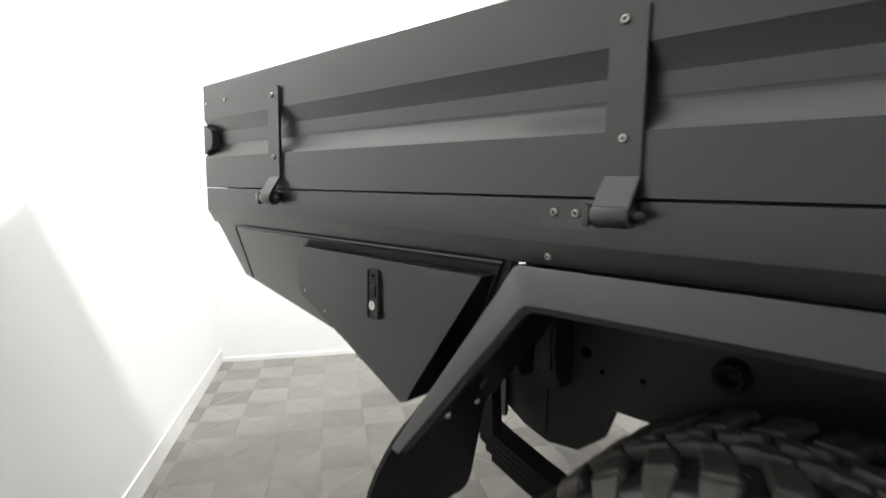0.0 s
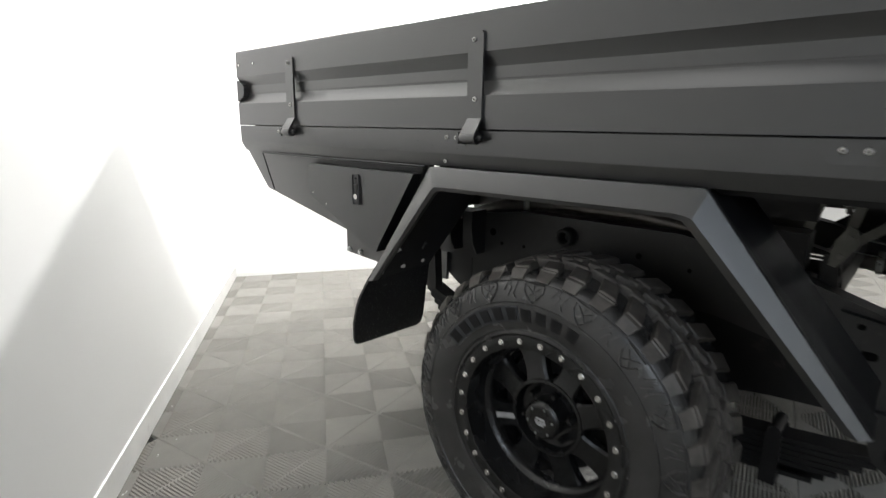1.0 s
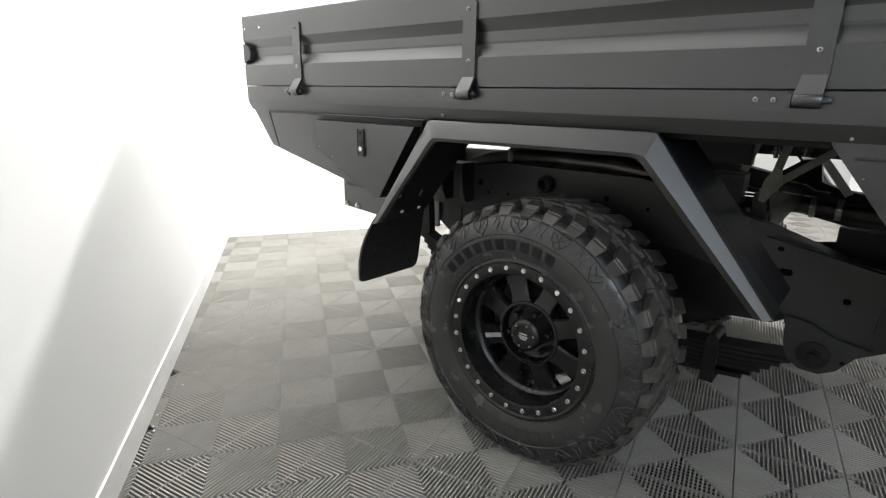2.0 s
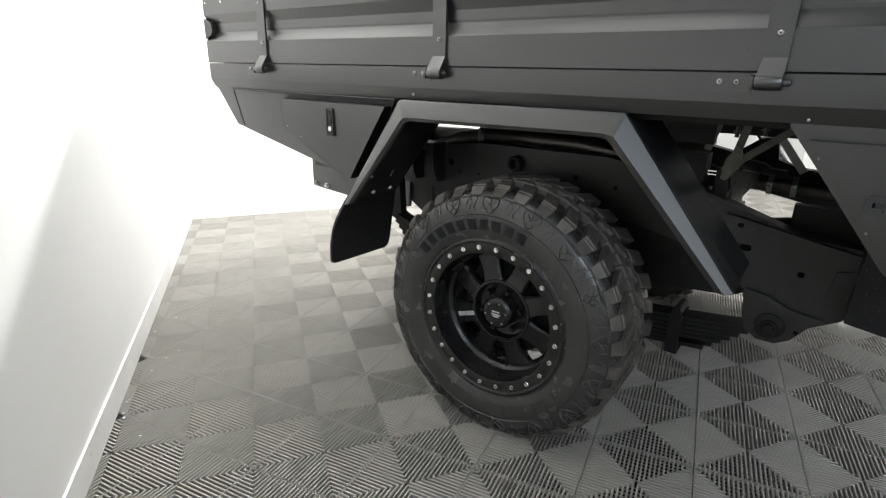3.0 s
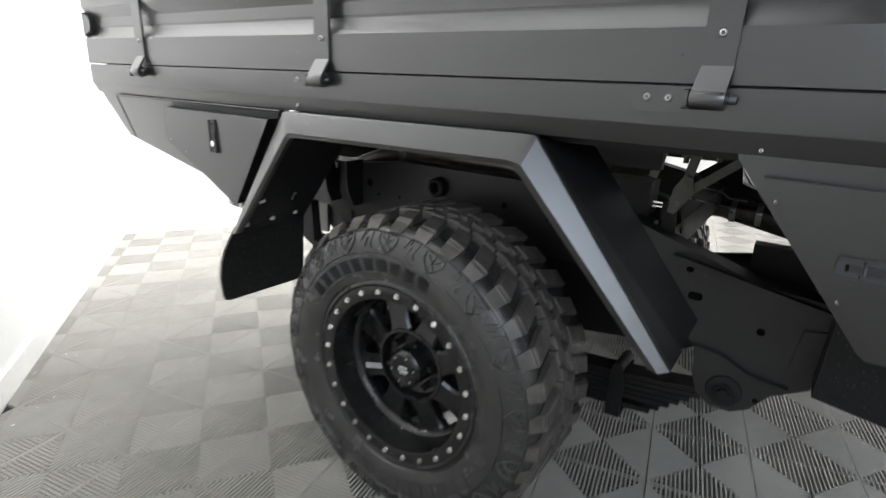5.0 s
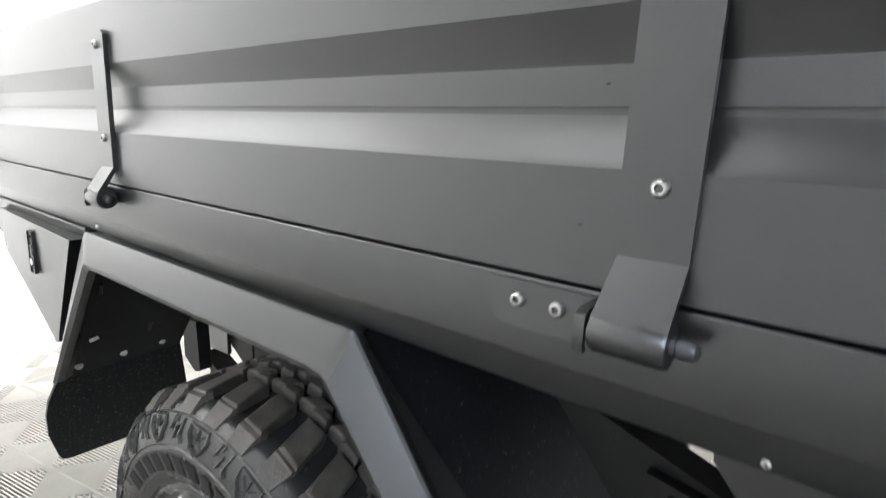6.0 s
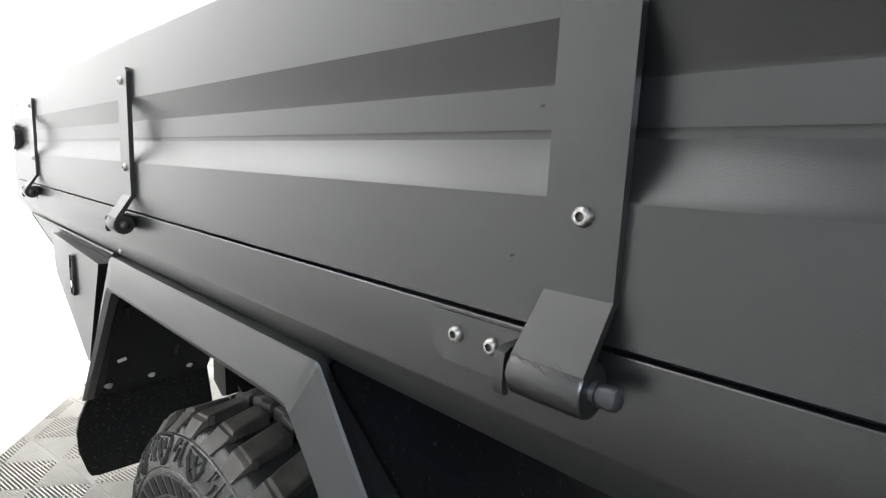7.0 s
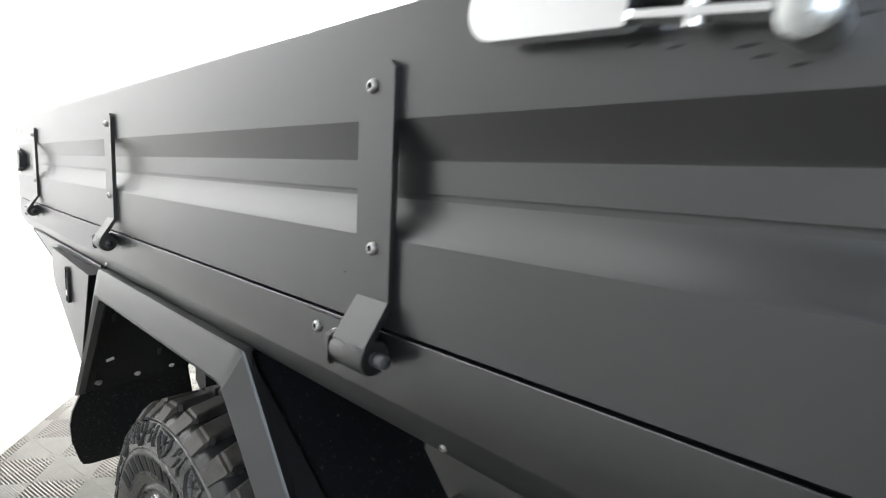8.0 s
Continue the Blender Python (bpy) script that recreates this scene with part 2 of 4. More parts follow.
# drop side with its pressed channel
def side_profile():
    m = 0.0188
    outer = [(FACE + 0.0025, SEAM + 0.0012), (FACE, SEAM + 0.0034), (FACE, 0.0078), (FACE + 0.0004, 0.0087), (FACE + 0.0033, 0.0132), (FACE + 0.0076, 0.0198), (FACE + 0.0121, 0.0268), (FACE + 0.0159, 0.0332), (FACE + 0.0185, 0.0385), (FACE + 0.0197, 0.0418), (FACE + 0.0196, 0.0446), (FACE + m + 0.0004, 0.0466), (FACE + m, 0.0475)]
    outer += [(FACE + m, 0.0738), (FACE + 0.0178, 0.0766), (FACE, 0.1065), (FACE - 0.0002, 0.1080), (FACE, TOP - 0.004), (FACE + 0.004, TOP)]
    return outer + [(FACE + 0.038, TOP), (FACE + 0.038, SEAM + 0.0015)]


bm = B()
extrude_x(bm, side_profile(), X_REAR, X_FRONT)
side = part("drop_side", bm, COAT, vehicle, "long dark grey pressed steel side panel", sharp=18)
bm = B()
prism(bm, [(X_REAR - 0.001, 0.093), (X_REAR + 0.042, 0.078), (X_REAR + 0.05, 0.066), (X_REAR + 0.05, 0.045), (X_REAR + 0.042, 0.032), (X_REAR - 0.001, 0.017)], FACE - 0.0015, FACE + 0.028)
soften(bm, 0.002, 1)
part("end_plug", bm, PLASTIC, side, "black plug in the channel's open end")
for x in (-1.975, -1.868):
    bm = B()
    tube(bm, [(x, FACE, 0.148), (x, FACE - 0.003, 0.148)], 0.004, 10)
    part("rivet", bm, ZINC, side, "small bright rivet")

# button-head bolt with a hexagon socket
def bolt_mesh(r=0.0060, h=0.0044):
    bm = B()
    n = 24
    ring = lambda q, y, hexed=0.0: [bm.verts.new((q * (1 - hexed * (k % 4 in (1, 3)) * 0.10) * math.cos(2 * math.pi * k / n), y, q * (1 - hexed * (k % 4 in (1, 3)) * 0.10) * math.sin(2 * math.pi * k / n))) for k in range(n)]
    # washer face, knurled rim, domed head, six-sided socket
    rings = [ring(1.0 * r, 0.0), ring(1.0 * r, -h * 0.35, 0.5), ring(0.90 * r, -h * 0.70), ring(0.70 * r, -h * 0.95), ring(0.50 * r, -h), ring(0.44 * r, -h * 0.96), ring(0.42 * r, -h * 0.40)]
    for a, b in zip(rings, rings[1:]):
        for k in range(n):
            bm.faces.new((a[k], a[(k + 1) % n], b[(k + 1) % n], b[k]))
    # socket floor and walls take darker steel to paint the shade inside
    floor_face = bm.faces.new(rings[-1])
    floor_face.material_index = 1
    for f in floor_face.edges:
        for g in f.link_faces:
            g.material_index = 1
    return mesh_of("bolt", bm, (BOLT_STEEL, STEEL))


BOLT = bolt_mesh()
SMALL_BOLT = bolt_mesh(0.0052, 0.004)


DULL_SMALL = bolt_mesh(0.0030, 0.0020)


def bolt(parent, x, y, z, mesh=BOLT, turn=(0, 0, 0)):
    return part("bolt", mesh, ZINC, parent, at=pose(x, y, z, *turn))


def strap(x, both):
    """A hinge strap over the drop side, with its barrel on the coaming."""
    bm = B()
    w0, w1, t = x - 0.024, x + 0.0215, 0.007
    prism(bm, [(w0 + 0.003, -0.048), (w1, -0.048), (w1, 0.146), (w1 - 0.006, 0.152), (w0 + 0.006, 0.152), (w0, 0.146), (w0, 0.0)], FACE - t, FACE - 0.0002)
    soften(bm, 0.0016, 2)
    ob = part("hinge_strap", bm, COAT, side, "flat dark grey steel hinge strap")
    bm = B()
    hexa(bm, [(w0 + 0.003, FACE - t, -0.0445), (w1, FACE - t, -0.0445), (w1, FACE - 0.0005, -0.0445), (w0 + 0.003, FACE - 0.0005, -0.0445),
              (w0 - 0.001, FACE - 0.030, -0.080), (w1 - 0.001, FACE - 0.030, -0.080), (w1 - 0.001, FACE - 0.024, -0.084), (w0 - 0.001, FACE - 0.024, -0.084)])
    soften(bm, 0.001, 1)
    part("hinge_leg", bm, COAT, ob)
    bm = B()
    n = 26
    tube(bm, [(w0 - 0.002, FACE - 0.018, -0.0905), (w0, FACE - 0.018, -0.0905), (w1 - 0.003, FACE - 0.018, -0.0905), (w1 - 0.001, FACE - 0.018, -0.0905)], 0.0155, n, taper=[0.0145, 0.0155, 0.0155, 0.0145])
    part("hinge_barrel", bm, COAT, ob)
    bm = B()
    for i in range(8):
        u = w0 + 0.004 + 0.0050 * i + 0.0014 * math.sin(i * 2.3 + x)
        v = 0.0022 * math.sin(i * 1.7 + 2 * x)
        tube(bm, [(u - 0.0045, FACE - 0.0285 - 0.9 * (-v), -0.0780 + v), (u, FACE - 0.0300 - 0.9 * (-v), -0.0797 + v), (u + 0.0044, FACE - 0.0314 - 0.9 * (-v), -0.0813 + v)], 0.001, 6, taper=[0.0002, 0.00035 + 0.0002 * math.sin(3 * i), 0.0002])
    part("weld", bm, COAT, ob)
    bm = B()
    tube(bm, [(w1 - 0.001 + q, FACE - 0.018, -0.0905) for q in (0, 0.003, 0.0032, 0.0042, 0.0045, 0.011, 0.0138, 0.0155, 0.0162)], 0.007, 20, taper=[0.0066, 0.0066, 0.0052, 0.0052, 0.0066, 0.0066, 0.0058, 0.0036, 0.001])
    part("hinge_pin", bm, COAT_DARK if not both else PIN, ob, "bullet-ended hinge pin")
    bm = B()
    prism(bm, [(x - 0.114, -0.0765), (w0 - 0.006, -0.0765), (w0 - 0.006, -0.112), (x - 0.106, -0.112), (x - 0.114, -0.105)], FACE - 0.0015, FACE + 0.001)
    lug_path = [(FACE + 0.0005, -0.0775), (FACE - 0.026, -0.0775), (FACE - 0.0315, -0.0800), (FACE - 0.0325, -0.0850), (FACE - 0.0325, -0.1010), (FACE - 0.0305, -0.1055), (FACE - 0.026, -0.1060), (FACE - 0.026, -0.1030), (FACE - 0.0292, -0.0990), (FACE - 0.0292, -0.0865), (FACE - 0.0275, -0.0815), (FACE + 0.0005, -0.0812)]
    extrude_x(bm, lug_path, w0 - 0.0105, w0 - 0.0035)
    extrude_x(bm, [(FACE + 0.0005, -0.0812), (FACE - 0.0275, -0.0815), (FACE - 0.0292, -0.0865), (FACE - 0.0292, -0.0990), (FACE - 0.026, -0.1030), (FACE + 0.0005, -0.1030)], w0 - 0.0105, w0 - 0.0078)
    soften(bm, 0.0008, 1)
    lug = part("hinge_bracket", bm, COAT, ob)
    bolt(ob, x - 0.005, FACE - 0.007, 0.133)
    bolt(ob, x, FACE - 0.007, -0.001)
    bolt(ob, x - 0.0915, FACE - 0.0015, -0.091)
    bolt(ob, x - 0.0600, FACE - 0.0015, -0.0915)


for x in (-1.619, -0.813, 0.0):
    strap(x, x == 0.0)

# over-centre latch near the top of the drop side, tilted down towards the cab
LATCH = Matrix.Translation((0.116, 0, 0.165)) @ pose(0, 0, 0, 0, 6.5, 0)


def latch_part(name, bm, parent, material=None):
    bmesh.ops.transform(bm, matrix=LATCH, verts=bm.verts)
    return part(name, bm, material or CHROME, parent)


bm = B()
pts = []
for k in range(13):
    a = radians(90 + 180 * k / 12)
    pts.append((0.021 + 0.019 * math.cos(a), 0.019 * math.sin(a)))
prism(bm, pts + [(0.108, -0.014), (0.108, 0.019)], FACE - 0.030, FACE - 0.016)
soften(bm, 0.006, 3, 40)
latch = latch_part("drop_side_latch", bm, side)
latch["label"] = "bright galvanised over-centre latch handle"
bm = B()
box(bm, (0.100, FACE - 0.028, -0.010), (0.172, FACE - 0.012, -0.006))
box(bm, (0.100, FACE - 0.028, 0.014), (0.172, FACE - 0.012, 0.022))
soften(bm, 0.0018, 2)
latch_part("latch_arm", bm, latch)
bm = B()
tube(bm, [(0.138, FACE - 0.020, -0.014), (0.138, FACE - 0.020, 0.026)], 0.006, 14)
latch_part("latch_pin", bm, latch)
bm = B()
tube(bm, [(0.140, FACE - 0.020, 0.004), (0.185, FACE - 0.020, 0.004)], 0.006, 14)
latch_part("latch_link", bm, latch)
bm = B()
tube(bm, [(0.184, FACE, -0.010), (0.184, FACE - 0.020, -0.010), (0.184, FACE - 0.027, -0.010), (0.184, FACE - 0.030, -0.010)], 0.0125, 22, taper=[0.0115, 0.0125, 0.0115, 0.006])
latch_part("latch_stud", bm, latch, GALV)
bm = B()
box(bm, (0.075, FACE - 0.012, 0.004), (0.215, FACE + 0.001, 0.030))
soften(bm, 0.002, 1)
latch_part("latch_plate", bm, latch, COAT)

# coaming below the drop side, its lower edge folded inwards
bm = B()
poly = [(FACE + 0.0008, SEAM - 0.0006), (FACE, SEAM - 0.0014), (FACE, FOLD + 0.002), (FACE + 0.001, FOLD - 0.001), (FACE + 0.018, FOOT), (FACE + 0.06, FOOT), (FACE + 0.06, SEAM - 0.001)]
extrude_x(bm, poly, X_REAR + 0.004, X_FRONT)
box(bm, (X_REAR + 0.05, FACE + 0.036, SEAM - 0.01), (X_FRONT, FACE + 0.042, SEAM + 0.03))
coaming = part("coaming", bm, COAT, vehicle, "dark grey folded steel edge of the tray", sharp=20)
bolt(coaming, -0.917, FACE + 0.008, -0.152, SMALL_BOLT)
bolt(coaming, 0.075, FACE + 0.012, -0.158, DULL_SMALL)

# small dark scuffs in the paint
for x, z, l, where in ((0.214, 0.137, 0.004, side), (0.236, 0.133, 0.0045, side), (0.270, 0.129, 0.006, side), (0.277, 0.1235, 0.005, side), (0.312, 0.136, 0.007, side), (0.308, 0.150, 0.006, side), (0.292, 0.118, 0.004, side), (-0.050, -0.030, 0.0022, side), (-0.048, 0.062, 0.002, side), (-1.010, -0.103, 0.003, coaming), (-0.955, -0.113, 0.0025, coaming), (-0.885, -0.097, 0.0025, coaming), (-0.870, -0.118, 0.002, coaming)):
    bm = B()
    y = FACE + 0.0188 if 0.0475 < z < 0.0738 else FACE
    prism(bm, [(x - l, z - 0.0004), (x - 0.2 * l, z - 0.0011), (x + l, z + 0.0002), (x + 0.5 * l, z + 0.0012), (x - 0.6 * l, z + 0.0008)], y - 0.0003, y + 0.0005)
    part("scuff", bm, COAT_DARK, where, "small dark scuff in the paint")

# tray floor, tailgate, far side, headboard
bm = B()
box(bm, (X_REAR + 0.01, 0.07, -0.12), (X_FRONT, Y_FAR - 0.07, -0.10))
part("tray_floor", bm, COAT_DARK, vehicle, "flat black steel tray floor")
for k in range(7):
    x = -1.85 + 0.37 * k
    bm = B()
    extrude_x(bm, [(0.07, -0.12), (Y_FAR - 0.07, -0.12), (Y_FAR - 0.07, -0.15), (1.45, -0.19), (0.4, -0.19), (0.07, -0.15)], x, x + 0.05)
    part("cross_bearer", bm, UNDER, vehicle)
bm = B()
box(bm, (X_REAR - 0.002, 0.045, SEAM + 0.004), (X_REAR + 0.032, Y_FAR - 0.045, TOP - 0.002))
soften(bm, 0.004, 2)
part("tailgate", bm, COAT, vehicle)
bm = B()
box(bm, (X_REAR + 0.004, 0.07, FOOT), (X_REAR + 0.034, Y_FAR - 0.07, SEAM - 0.004))
part("rear_coaming", bm, COAT, vehicle)
bm = B()
extrude_x(bm, [(Y_FAR - y, z) for y, z in side_profile()], X_REAR, X_FRONT)
part("drop_side", bm, COAT, vehicle, sharp=20)
bm = B()
extrude_x(bm, [(Y_FAR - y, z) for y, z in poly], X_REAR + 0.004, X_FRONT)
part("coaming", bm, COAT, vehicle, sharp=20)
bm = B()
box(bm, (X_FRONT - 0.03, 0.045, SEAM), (X_FRONT, Y_FAR - 0.045, TOP + 0.05))
part("headboard", bm, COAT, vehicle)


# sloping skirt behind the wheel
def skirt_y(x, z):
    return 0.026 + 0.52 * max(0.0, -0.168 - z)


bm = B()
prism(bm, [(X_REAR + 0.004, -0.150), (-0.985, -0.150), (-0.985, -0.168), (-1.232, -0.505), (-1.500, -0.454), (-1.982, -0.320)], skirt_y, lambda x, z: skirt_y(x, z) + 0.02)
skirt = part("rear_skirt", bm, COAT, vehicle, "sloping dark grey steel skirt under the tray")
bm = B()
prism(bm, [(-1.862, -0.176), (-1.005, -0.176), (-1.24, -0.485), (-1.500, -0.446), (-1.925, -0.322)], lambda x, z: skirt_y(x, z) - 0.004, lambda x, z: skirt_y(x, z) + 0.001)
soften(bm, 0.0012, 1)
part("access_panel", bm, COAT, skirt)
bm = B()
for a, b in (((-1.866, -0.171), (-1.0, -0.171)), ((-1.866, -0.171), (-1.931, -0.321))):
    tube(bm, [(a[0], skirt_y(*a) - 0.003, a[1]), (b[0], skirt_y(*b) - 0.003, b[1])], 0.003, 6)
part("panel_seal", bm, PLASTIC, skirt, "thin black seal round the panel")

def door_y(x, z):
    return 0.003 + 0.034 * (-1.03 - x) + 0.03 * (-0.195 - z)


door_poly = [(-1.553, -0.194), (-1.022, -0.192), (-1.032, -0.206), (-1.186, -0.421), (-1.198, -0.443), (-1.216, -0.449), (-1.377, -0.376), (-1.555, -0.300), (-1.566, -0.268)]
bm = B()
prism(bm, door_poly, door_y, lambda x, z: skirt_y(x, z) + 0.001)
soften(bm, 0.002, 2)
door = part("toolbox_door", bm, COAT, vehicle, "wedge-shaped dark grey toolbox door")


def rounded(cx, cz, w, h, r, n=5):
    out = []
    for sx, sz, a0 in ((1, 1, 0), (-1, 1, 90), (-1, -1, 180), (1, -1, 270)):
        for k in range(n + 1):
            a = radians(a0 + 90 * k / n)
            out.append((cx + sx * (w / 2 - r) + r * math.cos(a), cz + sz * (h / 2 - r) + r * math.sin(a)))
    return out


def flush_latch(parent, cx, cz, upright, y):
    """A black flush latch: a plate with a rim, two finger slots and a key barrel."""
    L, W = 0.094, 0.031
    w, h = (W, L) if upright else (L, W)
    put = lambda u, v: (cx + v, cz - u) if upright else (cx + u, cz + v)
    size = lambda a, b: (b, a) if upright else (a, b)
    bm = B()
    prism(bm, rounded(cx, cz, w, h, 0.005), y - 0.003, y + 0.001)
    part("latch", bm, PLASTIC, parent, "black flush latch with a key barrel")
    bm = B()
    o, i = rounded(cx, cz, w, h, 0.005), rounded(cx, cz, w - 0.0035, h - 0.0035, 0.0035)
    vo, vi = [bm.verts.new((p[0], y - 0.006, p[1])) for p in o], [bm.verts.new((p[0], y - 0.006, p[1])) for p in i]
    wo, wi = [bm.verts.new((p[0], y - 0.003, p[1])) for p in o], [bm.verts.new((p[0], y - 0.003, p[1])) for p in i]
    for k in range(len(o)):
        j = (k + 1) % len(o)
        bm.faces.new((vo[k], vo[j], vi[j], vi[k])), bm.faces.new((vo[j], vo[k], wo[k], wo[j])), bm.faces.new((vi[k], vi[j], wi[j], wi[k]))
    part("latch_rim", bm, PLASTIC, parent)
    # recess and slots are raised dark pieces; their shade is only colour
    bm = B()
    prism(bm, rounded(*put(-0.0275, 0), *size(0.019, 0.011), 0.002), y - 0.0036, y - 0.002)
    part("finger_recess_shade", bm, COAT_DARK, parent)
    bm = B()
    prism(bm, rounded(*put(-0.0345, 0), *size(0.0045, 0.0095), 0.001), y - 0.0040, y - 0.002)
    prism(bm, rounded(*put(-0.0165, 0.0105), *size(0.0011, 0.0060), 0.0003), y - 0.0040, y - 0.002)
    prism(bm, rounded(*put(-0.0185, -0.0105), *size(0.0011, 0.0060), 0.0003), y - 0.0040, y - 0.002)
    part("latch_slot_shade", bm, HOLE_SHADE, parent)
    bm = B()
    prism(bm, rounded(*put(-0.005, 0), *size(0.0225, 0.0135), 0.0015), y - 0.0052, y - 0.002)
    for k in range(5):
        prism(bm, rounded(*put(-0.006 + 0.0032 * k, 0), *size(0.0014, 0.0110), 0.0004), y - 0.0062, y - 0.005)
    part("latch_slide", bm, COAT_DARK, parent)
    bm = B()
    prism(bm, rounded(*put(-0.0138, 0), *size(0.0026, 0.0135), 0.0008), y - 0.0064, y - 0.005)
    part("slide_edge", bm, STEEL, parent, "worn bright edge")
    bm = B()
    c = put(0.021, 0)
    tube(bm, [(c[0], y - 0.002, c[1]), (c[0], y - 0.007, c[1])], 0.0088, 20)
    part("key_barrel", bm, ZINC, parent, "bright metal key barrel")


flush_latch(door, -1.282, -0.259, True, door_y(-1.282, -0.215))
bolt(door, -1.536, door_y(-1.536, -0.291), -0.291, DULL_SMALL)
bolt(door, -1.458, door_y(-1.458, -0.323), -0.323, DULL_SMALL)

# front toolbox
fp = [(0.046, -0.150), (X_FRONT, -0.150), (X_FRONT, -0.445), (0.262, -0.450), (0.250, -0.440), (0.047, -0.172)]
bm = B()
lean = lambda x, z: 0.12 * max(0.0, -0.168 - z)
prism(bm, fp, lambda x, z: 0.026 + lean(x, z), lambda x, z: 0.06 + lean(x, z))
soften(bm, 0.002, 1)
ftool = part("front_toolbox", bm, COAT, vehicle, "dark grey side toolbox in front of the wheel")
bm = B()
prism(bm, [(0.086, -0.196), (X_FRONT - 0.02, -0.196), (X_FRONT - 0.02, -0.436), (0.270, -0.440)], lambda x, z: 0.012 + lean(x, z), lambda x, z: 0.03 + lean(x, z))
soften(bm, 0.003, 2)
part("toolbox_door", bm, COAT, ftool)
flush_latch(ftool, 0.243, -0.306, False, 0.027)
for t in (0.2, 0.72):
    bolt(ftool, 0.052 + 0.2 * t + 0.015, 0.027 + 0.12 * 0.262 * t, -0.178 - 0.262 * t, DULL_SMALL)
bm = B()
box(bm, (0.30, 0.08, -0.44), (X_FRONT, 0.40, -0.16))
part("toolbox_body", bm, COAT_DARK, ftool)
bm = B()
prism(bm, [(0.244, -0.440), (X_FRONT, -0.440), (X_FRONT, -0.700), (0.42, -0.690), (0.236, -0.664)], 0.335, 0.60)
soften(bm, 0.006, 1)
part("splash_panel", bm, LINER, ftool, "black sheet panel hanging below the toolbox")

bm = B()
prism(bm, fp, Y_FAR - 0.06, Y_FAR - 0.026)
far_tool = part("front_toolbox", bm, COAT, vehicle, "dark grey side toolbox in front of the wheel")
bm = B()
box(bm, (0.30, Y_FAR - 0.40, -0.44), (X_FRONT, Y_FAR - 0.08, -0.16))
part("toolbox_body", bm, COAT_DARK, far_tool)
bm = B()
prism(bm, [(X_REAR + 0.004, -0.150), (-0.985, -0.150), (-0.985, -0.168), (-1.232, -0.505), (-1.500, -0.454), (-1.982, -0.320)], lambda x, z: Y_FAR - skirt_y(x, z) - 0.02, lambda x, z: Y_FAR - skirt_y(x, z))
part("rear_skirt", bm, COAT, vehicle)

# wheel-arch flare: a folded band round the wheel, with its liner behind
OUT = [(-1.232, -0.540), (-0.962, -0.176), (-0.278, -0.170), (0.012, -0.540)]
INN = [(-1.188, -0.530), (-0.922, -0.232), (-0.318, -0.224), (-0.030, -0.540)]


def flare(name, side_sign, parent_label):
    yy = lambda y: y if side_sign > 0 else Y_FAR - y
    rows = []
    inn = [INN[0], (-0.946, -0.2400), (-0.934, -0.2305), (-0.912, -0.2290), (-0.336, -0.2243), (-0.312, -0.2280), (-0.298, -0.2400), (-0.022, -0.5400)]
    out = [OUT[0], (-0.972, -0.1740), (-0.966, -0.1700), (-0.958, -0.1690), (-0.284, -0.1660), (-0.2775, -0.1675), (-0.2735, -0.1710), (0.015, -0.5395)]
    # (fold, lip, edge depth, return depth): the front leg slopes from its outer ridge to a narrow flat strip along the opening
    sections = [(0.93, 0.17, 0.012, 0.044)] + [(0.93, 0.17, 0.011, 0.044)] * 4 + [(0.95, 0.18, 0.013, 0.036), (0.97, 0.28, 0.0155, 0.024), (0.96, 0.55, 0.0155, 0.026)]
    for o, i, (k, q, edge, back) in zip(out, inn, sections):
        fold, lip = [(o[0] * w + i[0] * (1 - w), o[1] * w + i[1] * (1 - w)) for w in (k, q)]
        low = -0.004 if q < 0.2 else -0.008
        at_fold = low + (edge - low - 0.002) * (k - q) / (1 - q)
        rows.append([(o[0], yy(back), o[1]), (o[0], yy(edge), o[1]), (fold[0], yy(at_fold), fold[1]), (lip[0], yy(low), lip[1]), (i[0], yy(0.002), i[1]), (i[0], yy(0.016), i[1])])
    bm = B()
    vs = [[bm.verts.new(p) for p in r] for r in rows]
    for a, b in zip(vs, vs[1:]):
        for k in range(6):
            bm.faces.new((a[k], a[(k + 1) % 6], b[(k + 1) % 6], b[k]))
    bm.faces.new(vs[0]), bm.faces.new(vs[-1][::-1])
    soften(bm, 0.0010, 1, 15)
    ob = part(name, bm, COAT, vehicle, parent_label, sharp=24)
    bm = B()
    plate = [(-1.252, -0.548), (-0.972, -0.182), (-0.280, -0.176), (0.010, -0.542)]
    inner = [(-1.246, -0.552), (-0.966, -0.190), (-0.288, -0.184), (-0.006, -0.540)]
    band = plate + inner[::-1]
    prism(bm, band, yy(0.022), yy(0.285))
    part("arch_liner", bm, LINER, ob, "black steel wheel-arch liner")
    # dark return behind the front ridge, widening downwards
    bm = B()
    tri = [(-0.2730, 0.0205, -0.1716), (0.0145, 0.0205, -0.5398), (0.0145, 0.108, -0.5398)]
    up = [bm.verts.new((x, yy(y), z)) for x, y, z in tri]
    dn = [bm.verts.new((x - 0.0024, yy(y), z - 0.0019)) for x, y, z in tri]
    bm.faces.new(up), bm.faces.new(dn[::-1])
    for a in range(3):
        bm.faces.new((up[a], up[(a + 1) % 3], dn[(a + 1) % 3], dn[a]))
    part("flare_return", bm, COAT_DARK, ob)
    return ob


arch = flare("wheel_arch", 1, "angular dark grey steel wheel-arch flare")
flare("wheel_arch", -1, "angular dark grey steel wheel-arch flare")

# mud flap behind the wheel
def flap_x(z):
    return -1.232 + 0.36 * (z + 0.52)


